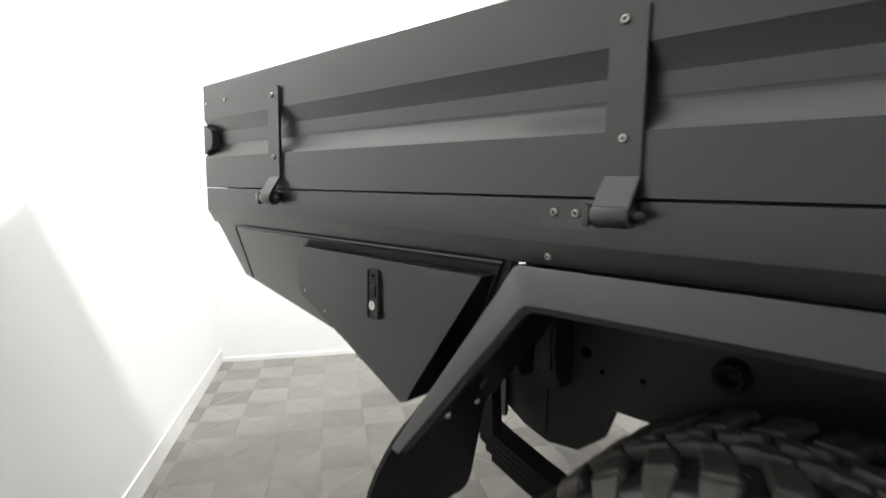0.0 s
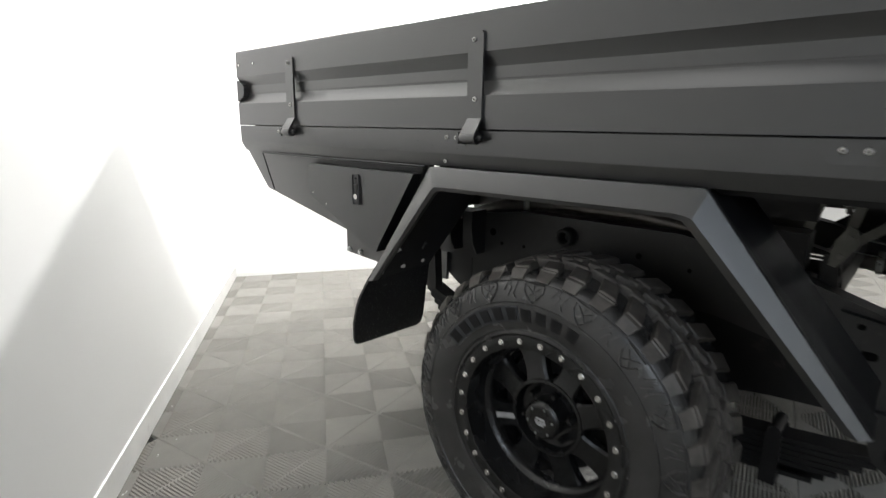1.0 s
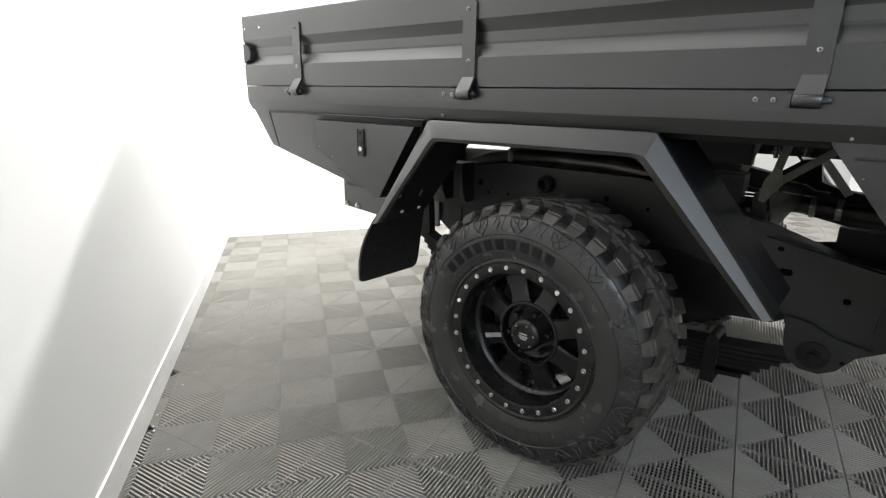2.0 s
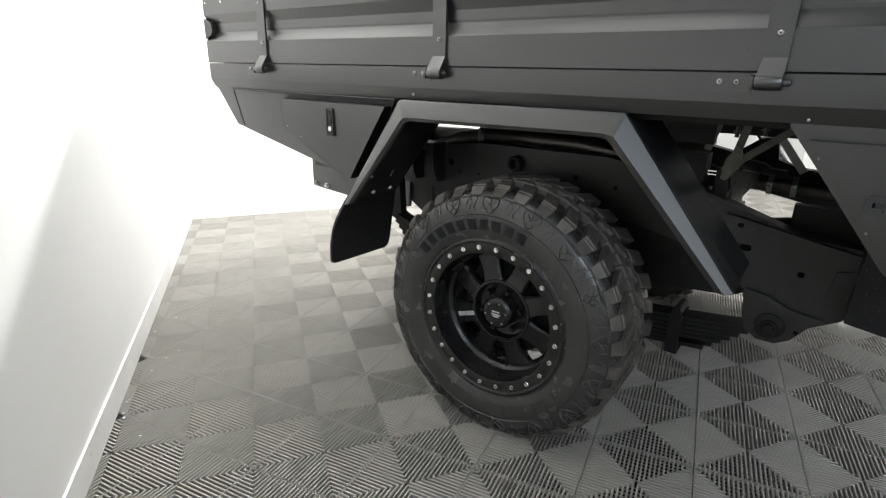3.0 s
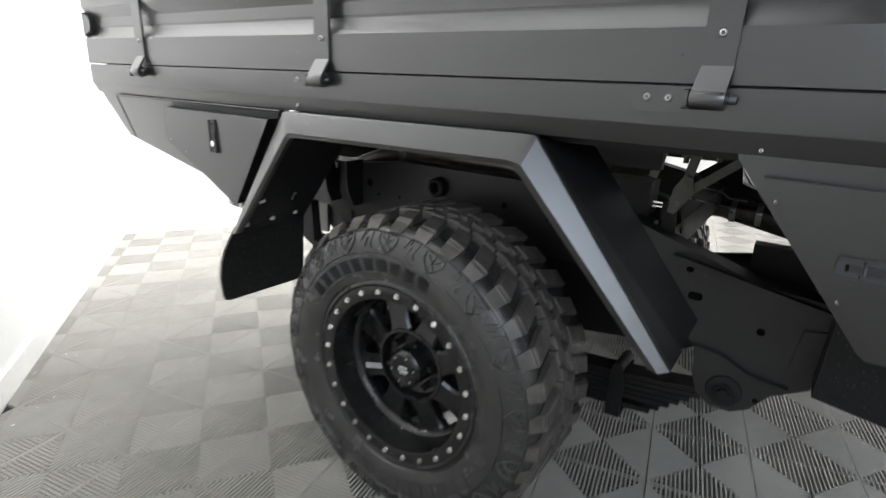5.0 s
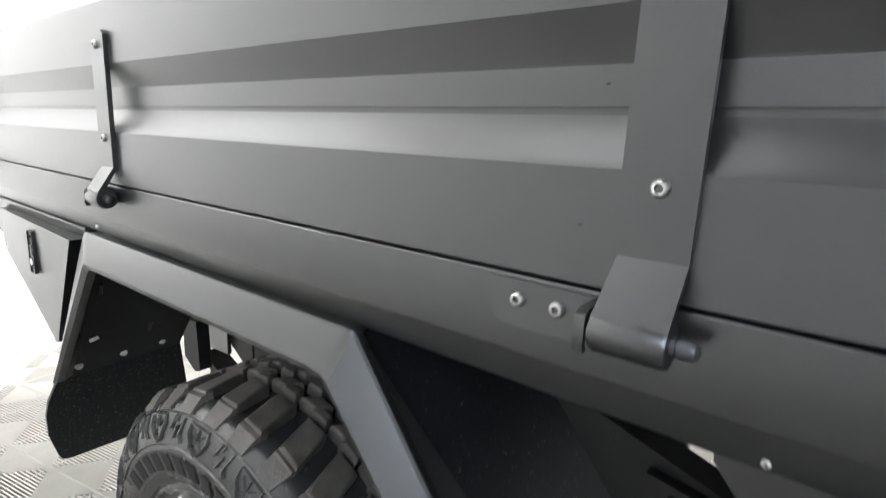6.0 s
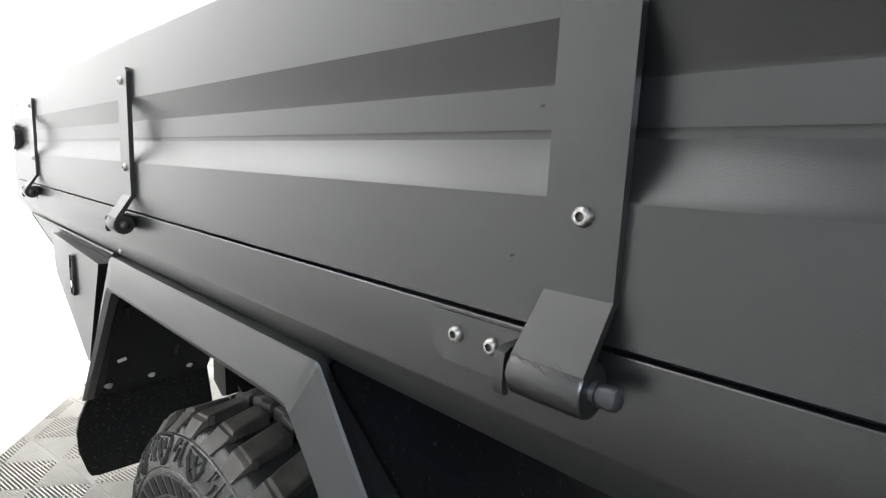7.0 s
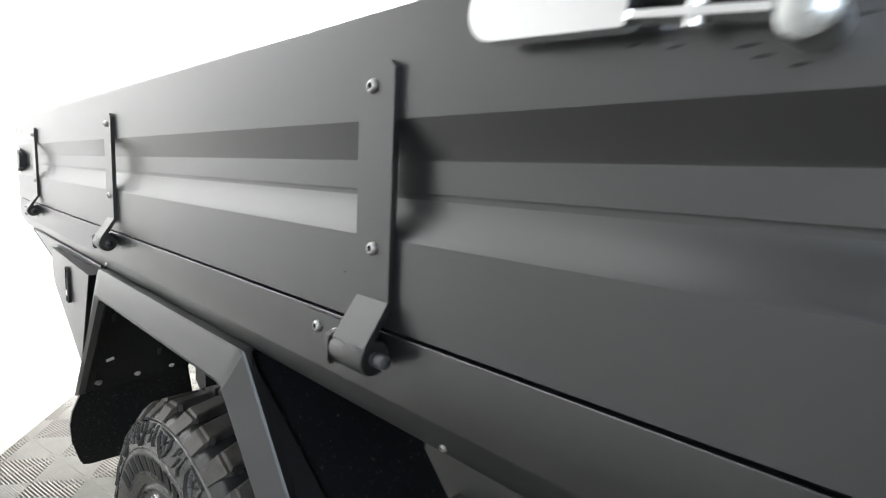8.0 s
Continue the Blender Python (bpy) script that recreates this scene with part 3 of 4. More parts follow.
def flap_point(y, z, off=0.0):
    return (flap_x(z) + off, y, z)


bm = B()
outline = [(0.045, -0.50), (0.284, -0.49), (0.286, -0.53), (0.340, -0.752), (0.342, -0.775), (0.338, -0.792), (0.322, -0.800), (0.048, -0.794), (0.031, -0.788), (0.022, -0.770), (0.002, -0.70), (-0.004, -0.64), (0.000, -0.60), (0.012, -0.56), (0.024, -0.53)]
a = [bm.verts.new(flap_point(y, z, 0.004)) for y, z in outline]
b = [bm.verts.new(flap_point(y, z, -0.006)) for y, z in outline]
bm.faces.new(a), bm.faces.new(b[::-1])
for i in range(len(a)):
    j = (i + 1) % len(a)
    bm.faces.new((a[j], a[i], b[i], b[j]))
soften(bm, 0.002, 1)
flap = part("mud_flap", bm, FLAP, vehicle, "black rubber mud flap with dusty marks")
bm = B()
hexa(bm, [flap_point(0.045, -0.545, 0.004), flap_point(0.265, -0.531, 0.004), flap_point(0.265, -0.531, 0.008), flap_point(0.045, -0.545, 0.008),
          flap_point(0.045, -0.505, 0.004), flap_point(0.262, -0.497, 0.004), flap_point(0.262, -0.497, 0.008), flap_point(0.045, -0.505, 0.008)])
part("clamp_strip", bm, COAT_DARK, flap)


def liner_point(y, z, off):
    return (flap_x(z) + 0.004 + 0.94 * off, y, z - 0.34 * off) if z < -0.5 else (-1.246 + (z + 0.552) * 0.7735 + 0.791 * off, y, z - 0.612 * off)


for y, z in ((0.054, -0.515), (0.146, -0.510), (0.234, -0.505)):
    bm = B()
    tube(bm, [liner_point(y, z, -0.004), liner_point(y, z, 0.002), liner_point(y, z, 0.003), liner_point(y, z, 0.008), liner_point(y, z, 0.015), liner_point(y, z, 0.0165)], 0.01, 12, taper=[0.0135, 0.0135, 0.0110, 0.0092, 0.0055, 0.0020])
    part("liner_stud", bm, STUD, arch, "bright conical stud nut")
for y, z in ((0.184, -0.430), (0.054, -0.290)):
    bm = B()
    tube(bm, [liner_point(y, z, -0.004), liner_point(y, z, 0.006)], 0.005, 6)
    tube(bm, [liner_point(y, z, 0.0), liner_point(y + 0.002, z - 0.02, 0.004)], 0.004, 6)
    part("liner_clip", bm, PIN, arch, "small dull steel clip")
bm = B()
tube(bm, [liner_point(0.060, -0.440, 0.004), liner_point(0.076, -0.434, 0.004)], 0.0042, 8)
part("liner_clip", bm, STUD, arch, "small bright clip")
bm = B()
prism(bm, [(-1.335, -0.50), (-1.262, -0.50), (-1.255, -0.60), (-1.253, -0.640), (-1.280, -0.650), (-1.335, -0.62)], 0.345, 0.38)
part("flap_bracket", bm, UNDER, flap)


# ---- wheel ----
HUB = Vector((-0.6305, 0.0445, -0.8115))
SIDE_R = [0.244, 0.262, 0.29, 0.325, 0.355, 0.380, 0.395, 0.404]
SIDE_Y = [0.002, -0.007, -0.017, -0.022, -0.018, -0.009, 0.004, 0.020]


def wall_y(r):
    return float(np.interp(r, SIDE_R, SIDE_Y))


def polar(r, th, y):
    return (r * math.cos(th), y, r * math.sin(th))


def tyre_mesh():
    bm = B()
    right = [(r, 0.300 - y) for r, y in zip(SIDE_R, SIDE_Y)][::-1]
    lathe(bm, list(zip(SIDE_R, SIDE_Y)) + [(0.4030, 0.045), (0.3985, 0.085), (0.3995, 0.15), (0.3985, 0.215), (0.4030, 0.255)] + right + [(0.236, 0.286), (0.232, 0.20), (0.232, 0.06), (0.238, 0.01)], 102, True)
    # step below the tread pattern and bead ridge
    for r in (0.3345, 0.262):
        y = wall_y(r)
        lathe(bm, [(r - 0.0022, wall_y(r - 0.0022) + 0.001), (r, y - 0.0022), (r + 0.0022, wall_y(r + 0.0022) + 0.001)], 102)
    return mesh_of("tyre", bm, RUBBER)


def ring_mesh():
    """The raised mould line round the tyre's shoulder."""
    bm = B()
    r = 0.3862
    lathe(bm, [(r - 0.0014, wall_y(r - 0.0014) + 0.001), (r - 0.0006, wall_y(r) - 0.0026), (r, wall_y(r) - 0.0032), (r + 0.0006, wall_y(r) - 0.0025), (r + 0.0014, wall_y(r + 0.0014) + 0.001)], 102)
    return mesh_of("mould_line", bm, RIDGE)


def tread_mesh():
    """Lugs: two interlocking middle rows, two shoulder rows that wrap over the edge, and side biters."""
    bm = B()
    n = 34
    dth = 2 * math.pi / n
    rt, rb = 0.4195, 0.394

    def lug(th0, th1, y0, y1, skew, top=rt, inset=0.003):
        rings = []
        for r, q in ((rb, 0.0), (top - 0.005, 0.0012), (top - 0.0012, 0.0032), (top, 0.0058)):
            a = q / 0.4
            rings.append([bm.verts.new(p) for p in (polar(r, th0 + a, y0 + math.copysign(q, y1 - y0)), polar(r, th1 - a, y0 + math.copysign(q, y1 - y0)), polar(r, th1 + skew - a, y1 - math.copysign(q, y1 - y0)), polar(r, th0 + skew + a, y1 - math.copysign(q, y1 - y0)))])
        for low, high in zip(rings, rings[1:]):
            for i in range(4):
                bm.faces.new((low[i], low[(i + 1) % 4], high[(i + 1) % 4], high[i]))
        bm.faces.new(rings[-1])

    for k in range(n):
        t = k * dth
        odd = k % 2
        for mirror in (0, 1):
            m = (lambda y: 0.300 - y) if mirror else (lambda y: y)
            s = t + (0.5 * dth if mirror else 0)
            # shoulder lug and the block that it throws down the sidewall
            y0 = m(0.020 if odd else 0.028)
            lug(s + 0.08 * dth, s + 0.70 * dth, y0, m(0.104), 0.34 * dth)
            r0, r1 = 0.3878, (0.4165 if odd else 0.4140)
            th0, th1 = s + 0.09 * dth, s + 0.70 * dth
            yb = lambda r: wall_y(min(r, 0.405))
            low = [polar(r0, th0 + 0.05 * dth, m(yb(r0) + 0.002)), polar(r0, th1 - 0.05 * dth, m(yb(r0) + 0.002)), polar(0.394, th1, m(0.032)), polar(0.394, th0, m(0.032))]
            out = [polar(r0 + 0.004, th0 + 0.06 * dth, m(yb(r0) - 0.0025)), polar(r0 + 0.004, th1 - 0.06 * dth, m(yb(r0) - 0.0025)), polar(r1 - 0.004, th1 - 0.02 * dth, m(0.014 if odd else 0.022)), polar(r1 - 0.004, th0 + 0.02 * dth, m(0.014 if odd else 0.022))]
            hexa(bm, low + out)
            hexa(bm, [out[3], out[2], low[2], low[3], polar(r1, th0 + 0.03 * dth, m(0.024)), polar(r1, th1 - 0.03 * dth, m(0.024)), polar(r1, th1, m(0.034)), polar(r1, th0, m(0.034))])
            # middle lug, two offset halves
            lug(s + 0.62 * dth, s + 1.16 * dth, m(0.110), m(0.134), 0.10 * dth, rt + 0.001)
            lug(s + 0.10 * dth, s + 0.60 * dth, m(0.116), m(0.148), -0.16 * dth, rt + 0.001)
    return mesh_of("tread", bm, RUBBER_DULL, 25)


def ridge(bm, p, q, w=0.003, h=0.0022):
    """A thin raised line on the tyre's side between two (radius, angle) points."""
    (r0, a0), (r1, a1) = p, q
    P, Q = Vector(polar(r0, a0, wall_y(r0))), Vector(polar(r1, a1, wall_y(r1)))
    d = (Q - P).normalized()
    s = d.cross(Vector((0, 1, 0))).normalized() * w / 2
    up = Vector((0, -h, 0))
    dn = Vector((0, 0.002, 0))
    hexa(bm, [P - s + dn, Q - s + dn, Q + s + dn, P + s + dn, P - s * 0.6 + up, Q - s * 0.6 + up, Q + s * 0.6 + up, P + s * 0.6 + up], (0,))


def badge_mesh():
    """A shield outline with a star of ribs in it."""
    bm = B()
    w = 0.068
    ring = [(0.383, -w), (0.384, w), (0.368, w * 1.05), (0.349, w * 0.55), (0.339, 0), (0.349, -w * 0.55), (0.368, -w * 1.05)]
    for a, b in zip(ring, ring[1:] + ring[:1]):
        ridge(bm, a, b, 0.0036, 0.0050)
    for a, b in (((0.380, 0), (0.364, 0)), ((0.364, 0), (0.352, -0.035)), ((0.364, 0), (0.352, 0.035)), ((0.364, 0), (0.376, 0.045)), ((0.364, 0), (0.376, -0.045))):
        ridge(bm, a, b, 0.0030, 0.0034)
    bmesh.ops.remove_doubles(bm, verts=bm.verts, dist=0.0021)
    return mesh_of("sidewall_badge", bm, RIDGE, 20)


def rib_mesh():
    bm = B()
    for a, b in (((0.384, -0.055), (0.357, -0.03)), ((0.384, 0.02), (0.364, 0.05)), ((0.372, -0.01), (0.350, 0.02)), ((0.384, 0), (0.376, 0.01)), ((0.357, -0.03), (0.346, -0.045))):
        ridge(bm, a, b, 0.0034, 0.0042)
    return mesh_of("sidewall_rib", bm, RIDGE, 20)


def bar_mesh(name, r0, r1, w, h, mat):
    """A plain raised bar on the tyre's side, in place of a letter."""
    bm = B()
    ring = ((r0, -w), (r0, w), (r1, w), (r1, -w))
    hexa(bm, [polar(r, t, wall_y(r) + 0.002) for r, t in ring] + [polar(r, t, wall_y(r) - h) for r, t in ring], (0,))
    return mesh_of(name, bm, mat)


def rim_mesh():
    bm = B()
    lathe(bm, [(0.262, 0.008), (0.2605, -0.004), (0.256, -0.0075), (0.2505, -0.0085), (0.246, -0.006), (0.244, -0.0045), (0.2135, -0.0045), (0.2105, -0.003), (0.209, 0.002), (0.207, 0.055), (0.203, 0.068), (0.194, 0.075), (0.190, 0.083), (0.189, 0.10), (0.205, 0.12), (0.215, 0.25), (0.24, 0.265), (0.252, 0.27), (0.25, 0.255), (0.232, 0.2), (0.232, 0.04), (0.25, 0.02)], 96, True)
    return mesh_of("rim", bm, WHEEL)


def spoke_mesh():
    bm = B()
    prof = [(0.096, 0.0360, 0.0715), (0.104, 0.0360, 0.072), (0.112, 0.0340, 0.0745), (0.13, 0.0325, 0.078), (0.165, 0.0360, 0.082), (0.183, 0.0420, 0.084), (0.1955, 0.0520, 0.085)]
    rows = []
    for r, w, y in prof:
        rows.append([bm.verts.new((r, y + 0.030, -w)), bm.verts.new((r, y + 0.006, -w)), bm.verts.new((r, y, -w + 0.006)), bm.verts.new((r, y, w - 0.006)), bm.verts.new((r, y + 0.006, w)), bm.verts.new((r, y + 0.030, w))])
    for a, b in zip(rows, rows[1:]):
        for k in range(6):
            bm.faces.new((a[k], a[(k + 1) % 6], b[(k + 1) % 6], b[k]))
    bm.faces.new(rows[0]), bm.faces.new(rows[-1][::-1])
    return mesh_of("spoke", bm, WHEEL)


def hexbolt_mesh():
    bm = B()
    for r, y0, y1, s in ((0.0078, 0.0, -0.0016, 20), (0.0060, -0.0016, -0.0060, 6)):
        lo = [bm.verts.new((r * math.cos(2 * math.pi * k / s), y0, r * math.sin(2 * math.pi * k / s))) for k in range(s)]
        hi = [bm.verts.new((0.93 * r * math.cos(2 * math.pi * k / s), y1, 0.93 * r * math.sin(2 * math.pi * k / s))) for k in range(s)]
        bm.faces.new(hi)
        for k in range(s):
            bm.faces.new((lo[k], lo[(k + 1) % s], hi[(k + 1) % s], hi[k]))
    return mesh_of("ring_bolt", bm, ZINC)


TYRE, TREAD, BADGES, SHEEN, BARS, RIM, SPOKE, RINGBOLT = tyre_mesh(), tread_mesh(), (badge_mesh(), rib_mesh()), bar_mesh("letter_sheen", 0.2835, 0.3255, 0.0705, 0.0012, LETTERS), (bar_mesh("letter_bar", 0.288, 0.321, 0.045, 0.0020, INK), bar_mesh("letter_bar", 0.288, 0.321, 0.050, 0.0024, RUBBER)), rim_mesh(), spoke_mesh(), hexbolt_mesh()


def wheel(name, m, detailed):
    w = part(name, RIM, WHEEL, vehicle, "deep-dish matt black alloy wheel with a mud tyre", at=m)
    part("tyre", TYRE, RUBBER, w, "black mud-terrain tyre")
    part("tread", TREAD, RUBBER_DULL, w, "chunky dusty tread lugs")
    part("mould_line", MOULD, RIDGE, w)
    for k in range(8):
        part("spoke", SPOKE, WHEEL, w, at=pose(0, 0, 0, 0, -45 * k - 21, 0))
    bm = B()
    lathe(bm, [(0.0, 0.12), (0.16, 0.12), (0.165, 0.135), (0.165, 0.21), (0.0, 0.21)], 40)
    part("brake_drum", bm, UNDER, w)
    if not detailed:
        return w
    for k in range(17):
        part("sidewall_badge", BADGES[0], RUBBER, w, at=pose(0, 0, 0, 0, -360 * (k + 0.3) / 17, 0))
        part("sidewall_rib", BADGES[1], RUBBER, w, at=pose(0, 0, 0, 0, -360 * (k + 0.8) / 17, 0))
    for centre, count, sheens in ((104, 10, 6), (284, 12, 0)):
        for k in range(count):
            turn = pose(0, 0, 0, 0, -(centre + 38 - 8.0 * k), 0)
            part("letter_bar", BARS[0 if sheens else 1], RUBBER, w, at=turn)
            # painted sheen behind the first bars of the upper arc
            if k < sheens:
                part("letter_sheen", SHEEN, LETTERS, w, "bluish sheen painted round a raised bar", at=turn)
    for k in range(24):
        a = 2 * math.pi * k / 24 + radians(11)
        part("ring_bolt", RINGBOLT, ZINC, w, at=pose(0.2300 * math.cos(a), -0.0045, 0.2300 * math.sin(a), 0, 17 * k, 0))
    bm = B()
    lathe(bm, [(0.0, 0.104), (0.074, 0.104), (0.091, 0.100), (0.0945, 0.074), (0.0965, 0.0695), (0.104, 0.0700), (0.1075, 0.075), (0.108, 0.12), (0.0, 0.12)], 56)
    part("hub", bm, WHEEL, w)
    bm = B()
    lathe(bm, [(0.0, 0.044), (0.030, 0.044), (0.031, 0.0425), (0.043, 0.0425), (0.0455, 0.0435), (0.049, 0.048), (0.052, 0.051), (0.053, 0.106), (0.0, 0.106)], 40)
    part("centre_cap", bm, WHEEL, w, "black centre cap with a small badge")
    bm = B()
    for z, l in ((0.006, 0.026), (-0.003, 0.032), (-0.010, 0.022)):
        box(bm, (-l / 2, 0.0428, z - 0.0022), (l / 2, 0.0445, z + 0.0022))
    part("cap_badge", bm, CAPGREY, w, "plain grey bars on the cap")
    for k in range(6):
        a = 2 * math.pi * (k + 0.2) / 6
        bm = B()
        tube(bm, [polar(0.0695, a, 0.106), polar(0.0695, a, 0.072), polar(0.0695, a, 0.066)], 0.0100, 6, taper=[0.0100, 0.0100, 0.006])
        part("wheel_nut", bm, WHEEL, w)
        bm = B()
        tube(bm, [polar(0.0375, a, 0.044), polar(0.0375, a, 0.0405)], 0.0030, 8)
        part("cap_screw", bm, GALV, w)
    bm = B()
    for k in range(9):
        x = -0.110 - 0.0082 * k
        y = float(np.interp(-x, [0.104, 0.112, 0.13, 0.165], [0.072, 0.0745, 0.078, 0.082]))
        box(bm, (x - 0.0032, y - 0.0012, -0.0075), (x + 0.0032, y + 0.003, 0.0075))
    part("spoke_marking", bm, CAPGREY, w, "plain pale bars on one spoke", at=pose(0, 0, 0, 0, -21, 0))
    bm = B()
    tube(bm, [polar(0.196, 2.6, 0.06), polar(0.18, 2.6, 0.035)], 0.004, 8)
    part("valve", bm, RUBBER, w)
    return w


MOULD = ring_mesh()
CAPGREY = shader("pale_marking", (0.42, 0.42, 0.42), 0.4, vary=0.2, scale=80)
wheel("wheel", Matrix.Translation(HUB), True)
wheel("wheel", Matrix.Translation((HUB.x + 0.045, Y_FAR - HUB.y, HUB.z)) @ pose(0, 0, 0, 0, 0, 180), False)

# ---- chassis and running gear ----
def rail(y, sign, detail):
    bm = B()
    t = 0.065 * sign
    lift, drop = (0.0, 0.0) if detail else (0.06, 0.014)
    prism(bm, [(-1.90, -0.385 - drop), (-1.25, -0.375 - drop), (-0.95, -0.335), (-0.45, -0.335), (-0.22, -0.382), (0.10, -0.488), (0.66, -0.540), (0.66, -0.665), (0.25, -0.655 + lift), (-0.10, -0.59 + lift), (-0.35, -0.535), (-0.95, -0.535), (-1.25, -0.53), (-1.90, -0.53)], y, y + t)
    soften(bm, 0.008, 2)
    r = part("chassis_rail", bm, CHASSIS, vehicle, "black painted steel chassis rail")
    if not detail:
        return r
    # solid black discs painted as the dark inside of the holes
    for x, z, rr in ((-1.08, -0.42, 0.013), (-1.04, -0.455, 0.006), (-0.95, -0.452, 0.006), (-0.56, -0.415, 0.009), (-0.42, -0.43, 0.006)):
        bm = B()
        tube(bm, [(x, y - 0.001, z), (x, y + 0.004, z)], rr, 16)
        part("rail_hole_shade", bm, HOLE_SHADE, r)
    bm = B()
    lathe(bm, [(0.015, 0.02), (0.015, -0.028), (0.019, -0.034), (0.025, -0.034), (0.029, -0.028), (0.029, 0.0), (0.035, 0.004)], 26)
    bmesh.ops.translate(bm, verts=bm.verts, vec=(-0.785, y - 0.002, -0.392))
    part("bump_bush", bm, UNDER, r)
    return r


rail(0.45, 1, True)
rail(Y_FAR - 0.45, -1, False)
for x in (-1.93, -1.2, -0.18, 0.3):
    bm = B()
    box(bm, (x, 0.51, -0.49), (x + 0.07, Y_FAR - 0.51, -0.41))
    soften(bm, 0.008, 1)
    part("cross_member", bm, UNDER, vehicle)

bm = B()
prism(bm, [(-1.075, -0.19), (-0.33, -0.19), (-0.33, -0.37), (-0.45, -0.345), (-1.075, -0.345)], 0.640, 0.648)
part("arch_inner_panel", bm, UNDER, vehicle)
bm = B()
extrude_x(bm, [(0.47, -0.12), (0.53, -0.12), (0.53, -0.205), (0.47, -0.205)], -1.95, X_FRONT)
part("tray_runner", bm, UNDER, vehicle)
bm = B()
extrude_x(bm, [(0.085, -0.12), (0.125, -0.12), (0.125, -0.182), (0.085, -0.182)], -1.0, 0.04)
part("edge_runner", bm, UNDER, vehicle)

bm = B()
box(bm, (-0.42, 0.60, -0.243), (0.12, 0.66, -0.12))
soften(bm, 0.004, 1)
part("tray_beam", bm, UNDER, vehicle, "black steel beam under the tray floor")

# front spring hanger plate
bm = B()
plate = [(-0.085, -0.452), (-0.02, -0.462), (0.10, -0.486), (0.243, -0.512), (0.262, -0.53), (0.262, -0.655), (0.235, -0.695), (0.17, -0.735), (0.135, -0.785), (0.10, -0.806), (0.055, -0.806), (0.022, -0.785), (0.006, -0.74), (0.0, -0.67), (-0.05, -0.60), (-0.075, -0.54)]
prism(bm, plate, 0.425, 0.448)
soften(bm, 0.006, 2)
hanger = part("spring_hanger", bm, CHASSIS, vehicle, "black pressed steel spring hanger bolted to the chassis")
# holes shown by flat black pieces, shade put into the colour
for x, z, w, h in ((-0.043, -0.478, 0.016, 0.012), (-0.021, -0.540, 0.032, 0.018), (0.124, -0.588, 0.017, 0.015), (0.145, -0.757, 0.012, 0.010)):
    bm = B()
    prism(bm, rounded(x, z, w, h, min(w, h) * 0.45, 4), 0.4215, 0.427)
    part("hanger_hole_shade", bm, HOLE_SHADE, hanger)
bm = B()
prism(bm, [(0.0, -0.655), (0.06, -0.662), (0.12, -0.69), (0.20, -0.70), (0.19, -0.715), (0.14, -0.72), (0.10, -0.70), (0.05, -0.682), (0.0, -0.68)], 0.405, 0.426)
soften(bm, 0.006, 2)
part("hanger_flange", bm, CHASSIS, hanger)
bm = B()
prism(bm, [(0.20, -0.56), (0.245, -0.55), (0.245, -0.65), (0.19, -0.66)], 0.417, 0.427)
soften(bm, 0.004, 2)
part("hanger_gusset", bm, CHASSIS, hanger)
bm = B()
lathe(bm, [(0.0, -0.022), (0.012, -0.022), (0.014, -0.012), (0.02, -0.012), (0.022, -0.006), (0.038, -0.004), (0.040, 0.0), (0.040, 0.02)], 30)
bmesh.ops.translate(bm, verts=bm.verts, vec=(0.079, 0.424, -0.757))
part("pivot_bolt", bm, UNDER, hanger, "black spring pivot with washer")

# leaf spring pack
def leaf_z(x):
    u = (x + 0.637) / 0.716
    return -0.824 + 0.056 * u * u if u > 0 else -0.824 + 0.15 * u * u


for i in range(7):
    x0, x1 = -1.40 + 0.02 * i if i < 5 else -1.50 + 0.10 * i, 0.075 - (0.02 + 0.022 * i if i else 0)
    bm = B()
    n = 14
    for k in range(n):
        a, b = x0 + (x1 - x0) * k / n, x0 + (x1 - x0) * (k + 1) / n
        za, zb = leaf_z(a) - 0.0150 * i, leaf_z(b) - 0.0150 * i
        hexa(bm, [(a, 0.43, za - 0.0122), (b, 0.43, zb - 0.0122), (b, 0.495, zb - 0.0122), (a, 0.495, za - 0.0122), (a, 0.43, za), (b, 0.43, zb), (b, 0.495, zb), (a, 0.495, za)])
    bmesh.ops.remove_doubles(bm, verts=bm.verts, dist=1e-5)
    part("spring_leaf", bm, UNDER, vehicle, "black steel spring leaf")
bm = B()
box(bm, (-0.186, 0.418, -0.925), (-0.148, 0.428, -0.792))
box(bm, (-0.186, 0.497, -0.925), (-0.148, 0.507, -0.792))
box(bm, (-0.186, 0.42, -0.93), (-0.148, 0.505, -0.921))
tube(bm, [(-0.167, 0.415, -0.785), (-0.167, 0.51, -0.785)], 0.015, 12)
soften(bm, 0.002, 1)
part("spring_clamp", bm, UNDER, vehicle)
bm = B()
box(bm, (-0.72, 0.41, -0.95), (-0.55, 0.515, -0.93))
for x in (-0.69, -0.58):
    tube(bm, [(x, 0.42, -0.96), (x, 0.42, -0.77)], 0.008, 10)
    tube(bm, [(x, 0.505, -0.96), (x, 0.505, -0.77)], 0.008, 10)
part("spring_plate", bm, UNDER, vehicle)
bm = B()
tube(bm, [(-0.637, 0.25, -0.80), (-0.637, Y_FAR - 0.25, -0.80)], 0.045, 20)
part("axle_tube", bm, UNDER, vehicle)
bm = B()
bmesh.ops.create_uvsphere(bm, u_segments=24, v_segments=14, radius=0.15, matrix=pose(-0.637, 0.93, -0.80) @ Matrix.Diagonal((0.85, 0.8, 1.0, 1.0)))
part("differential", bm, UNDER, vehicle)

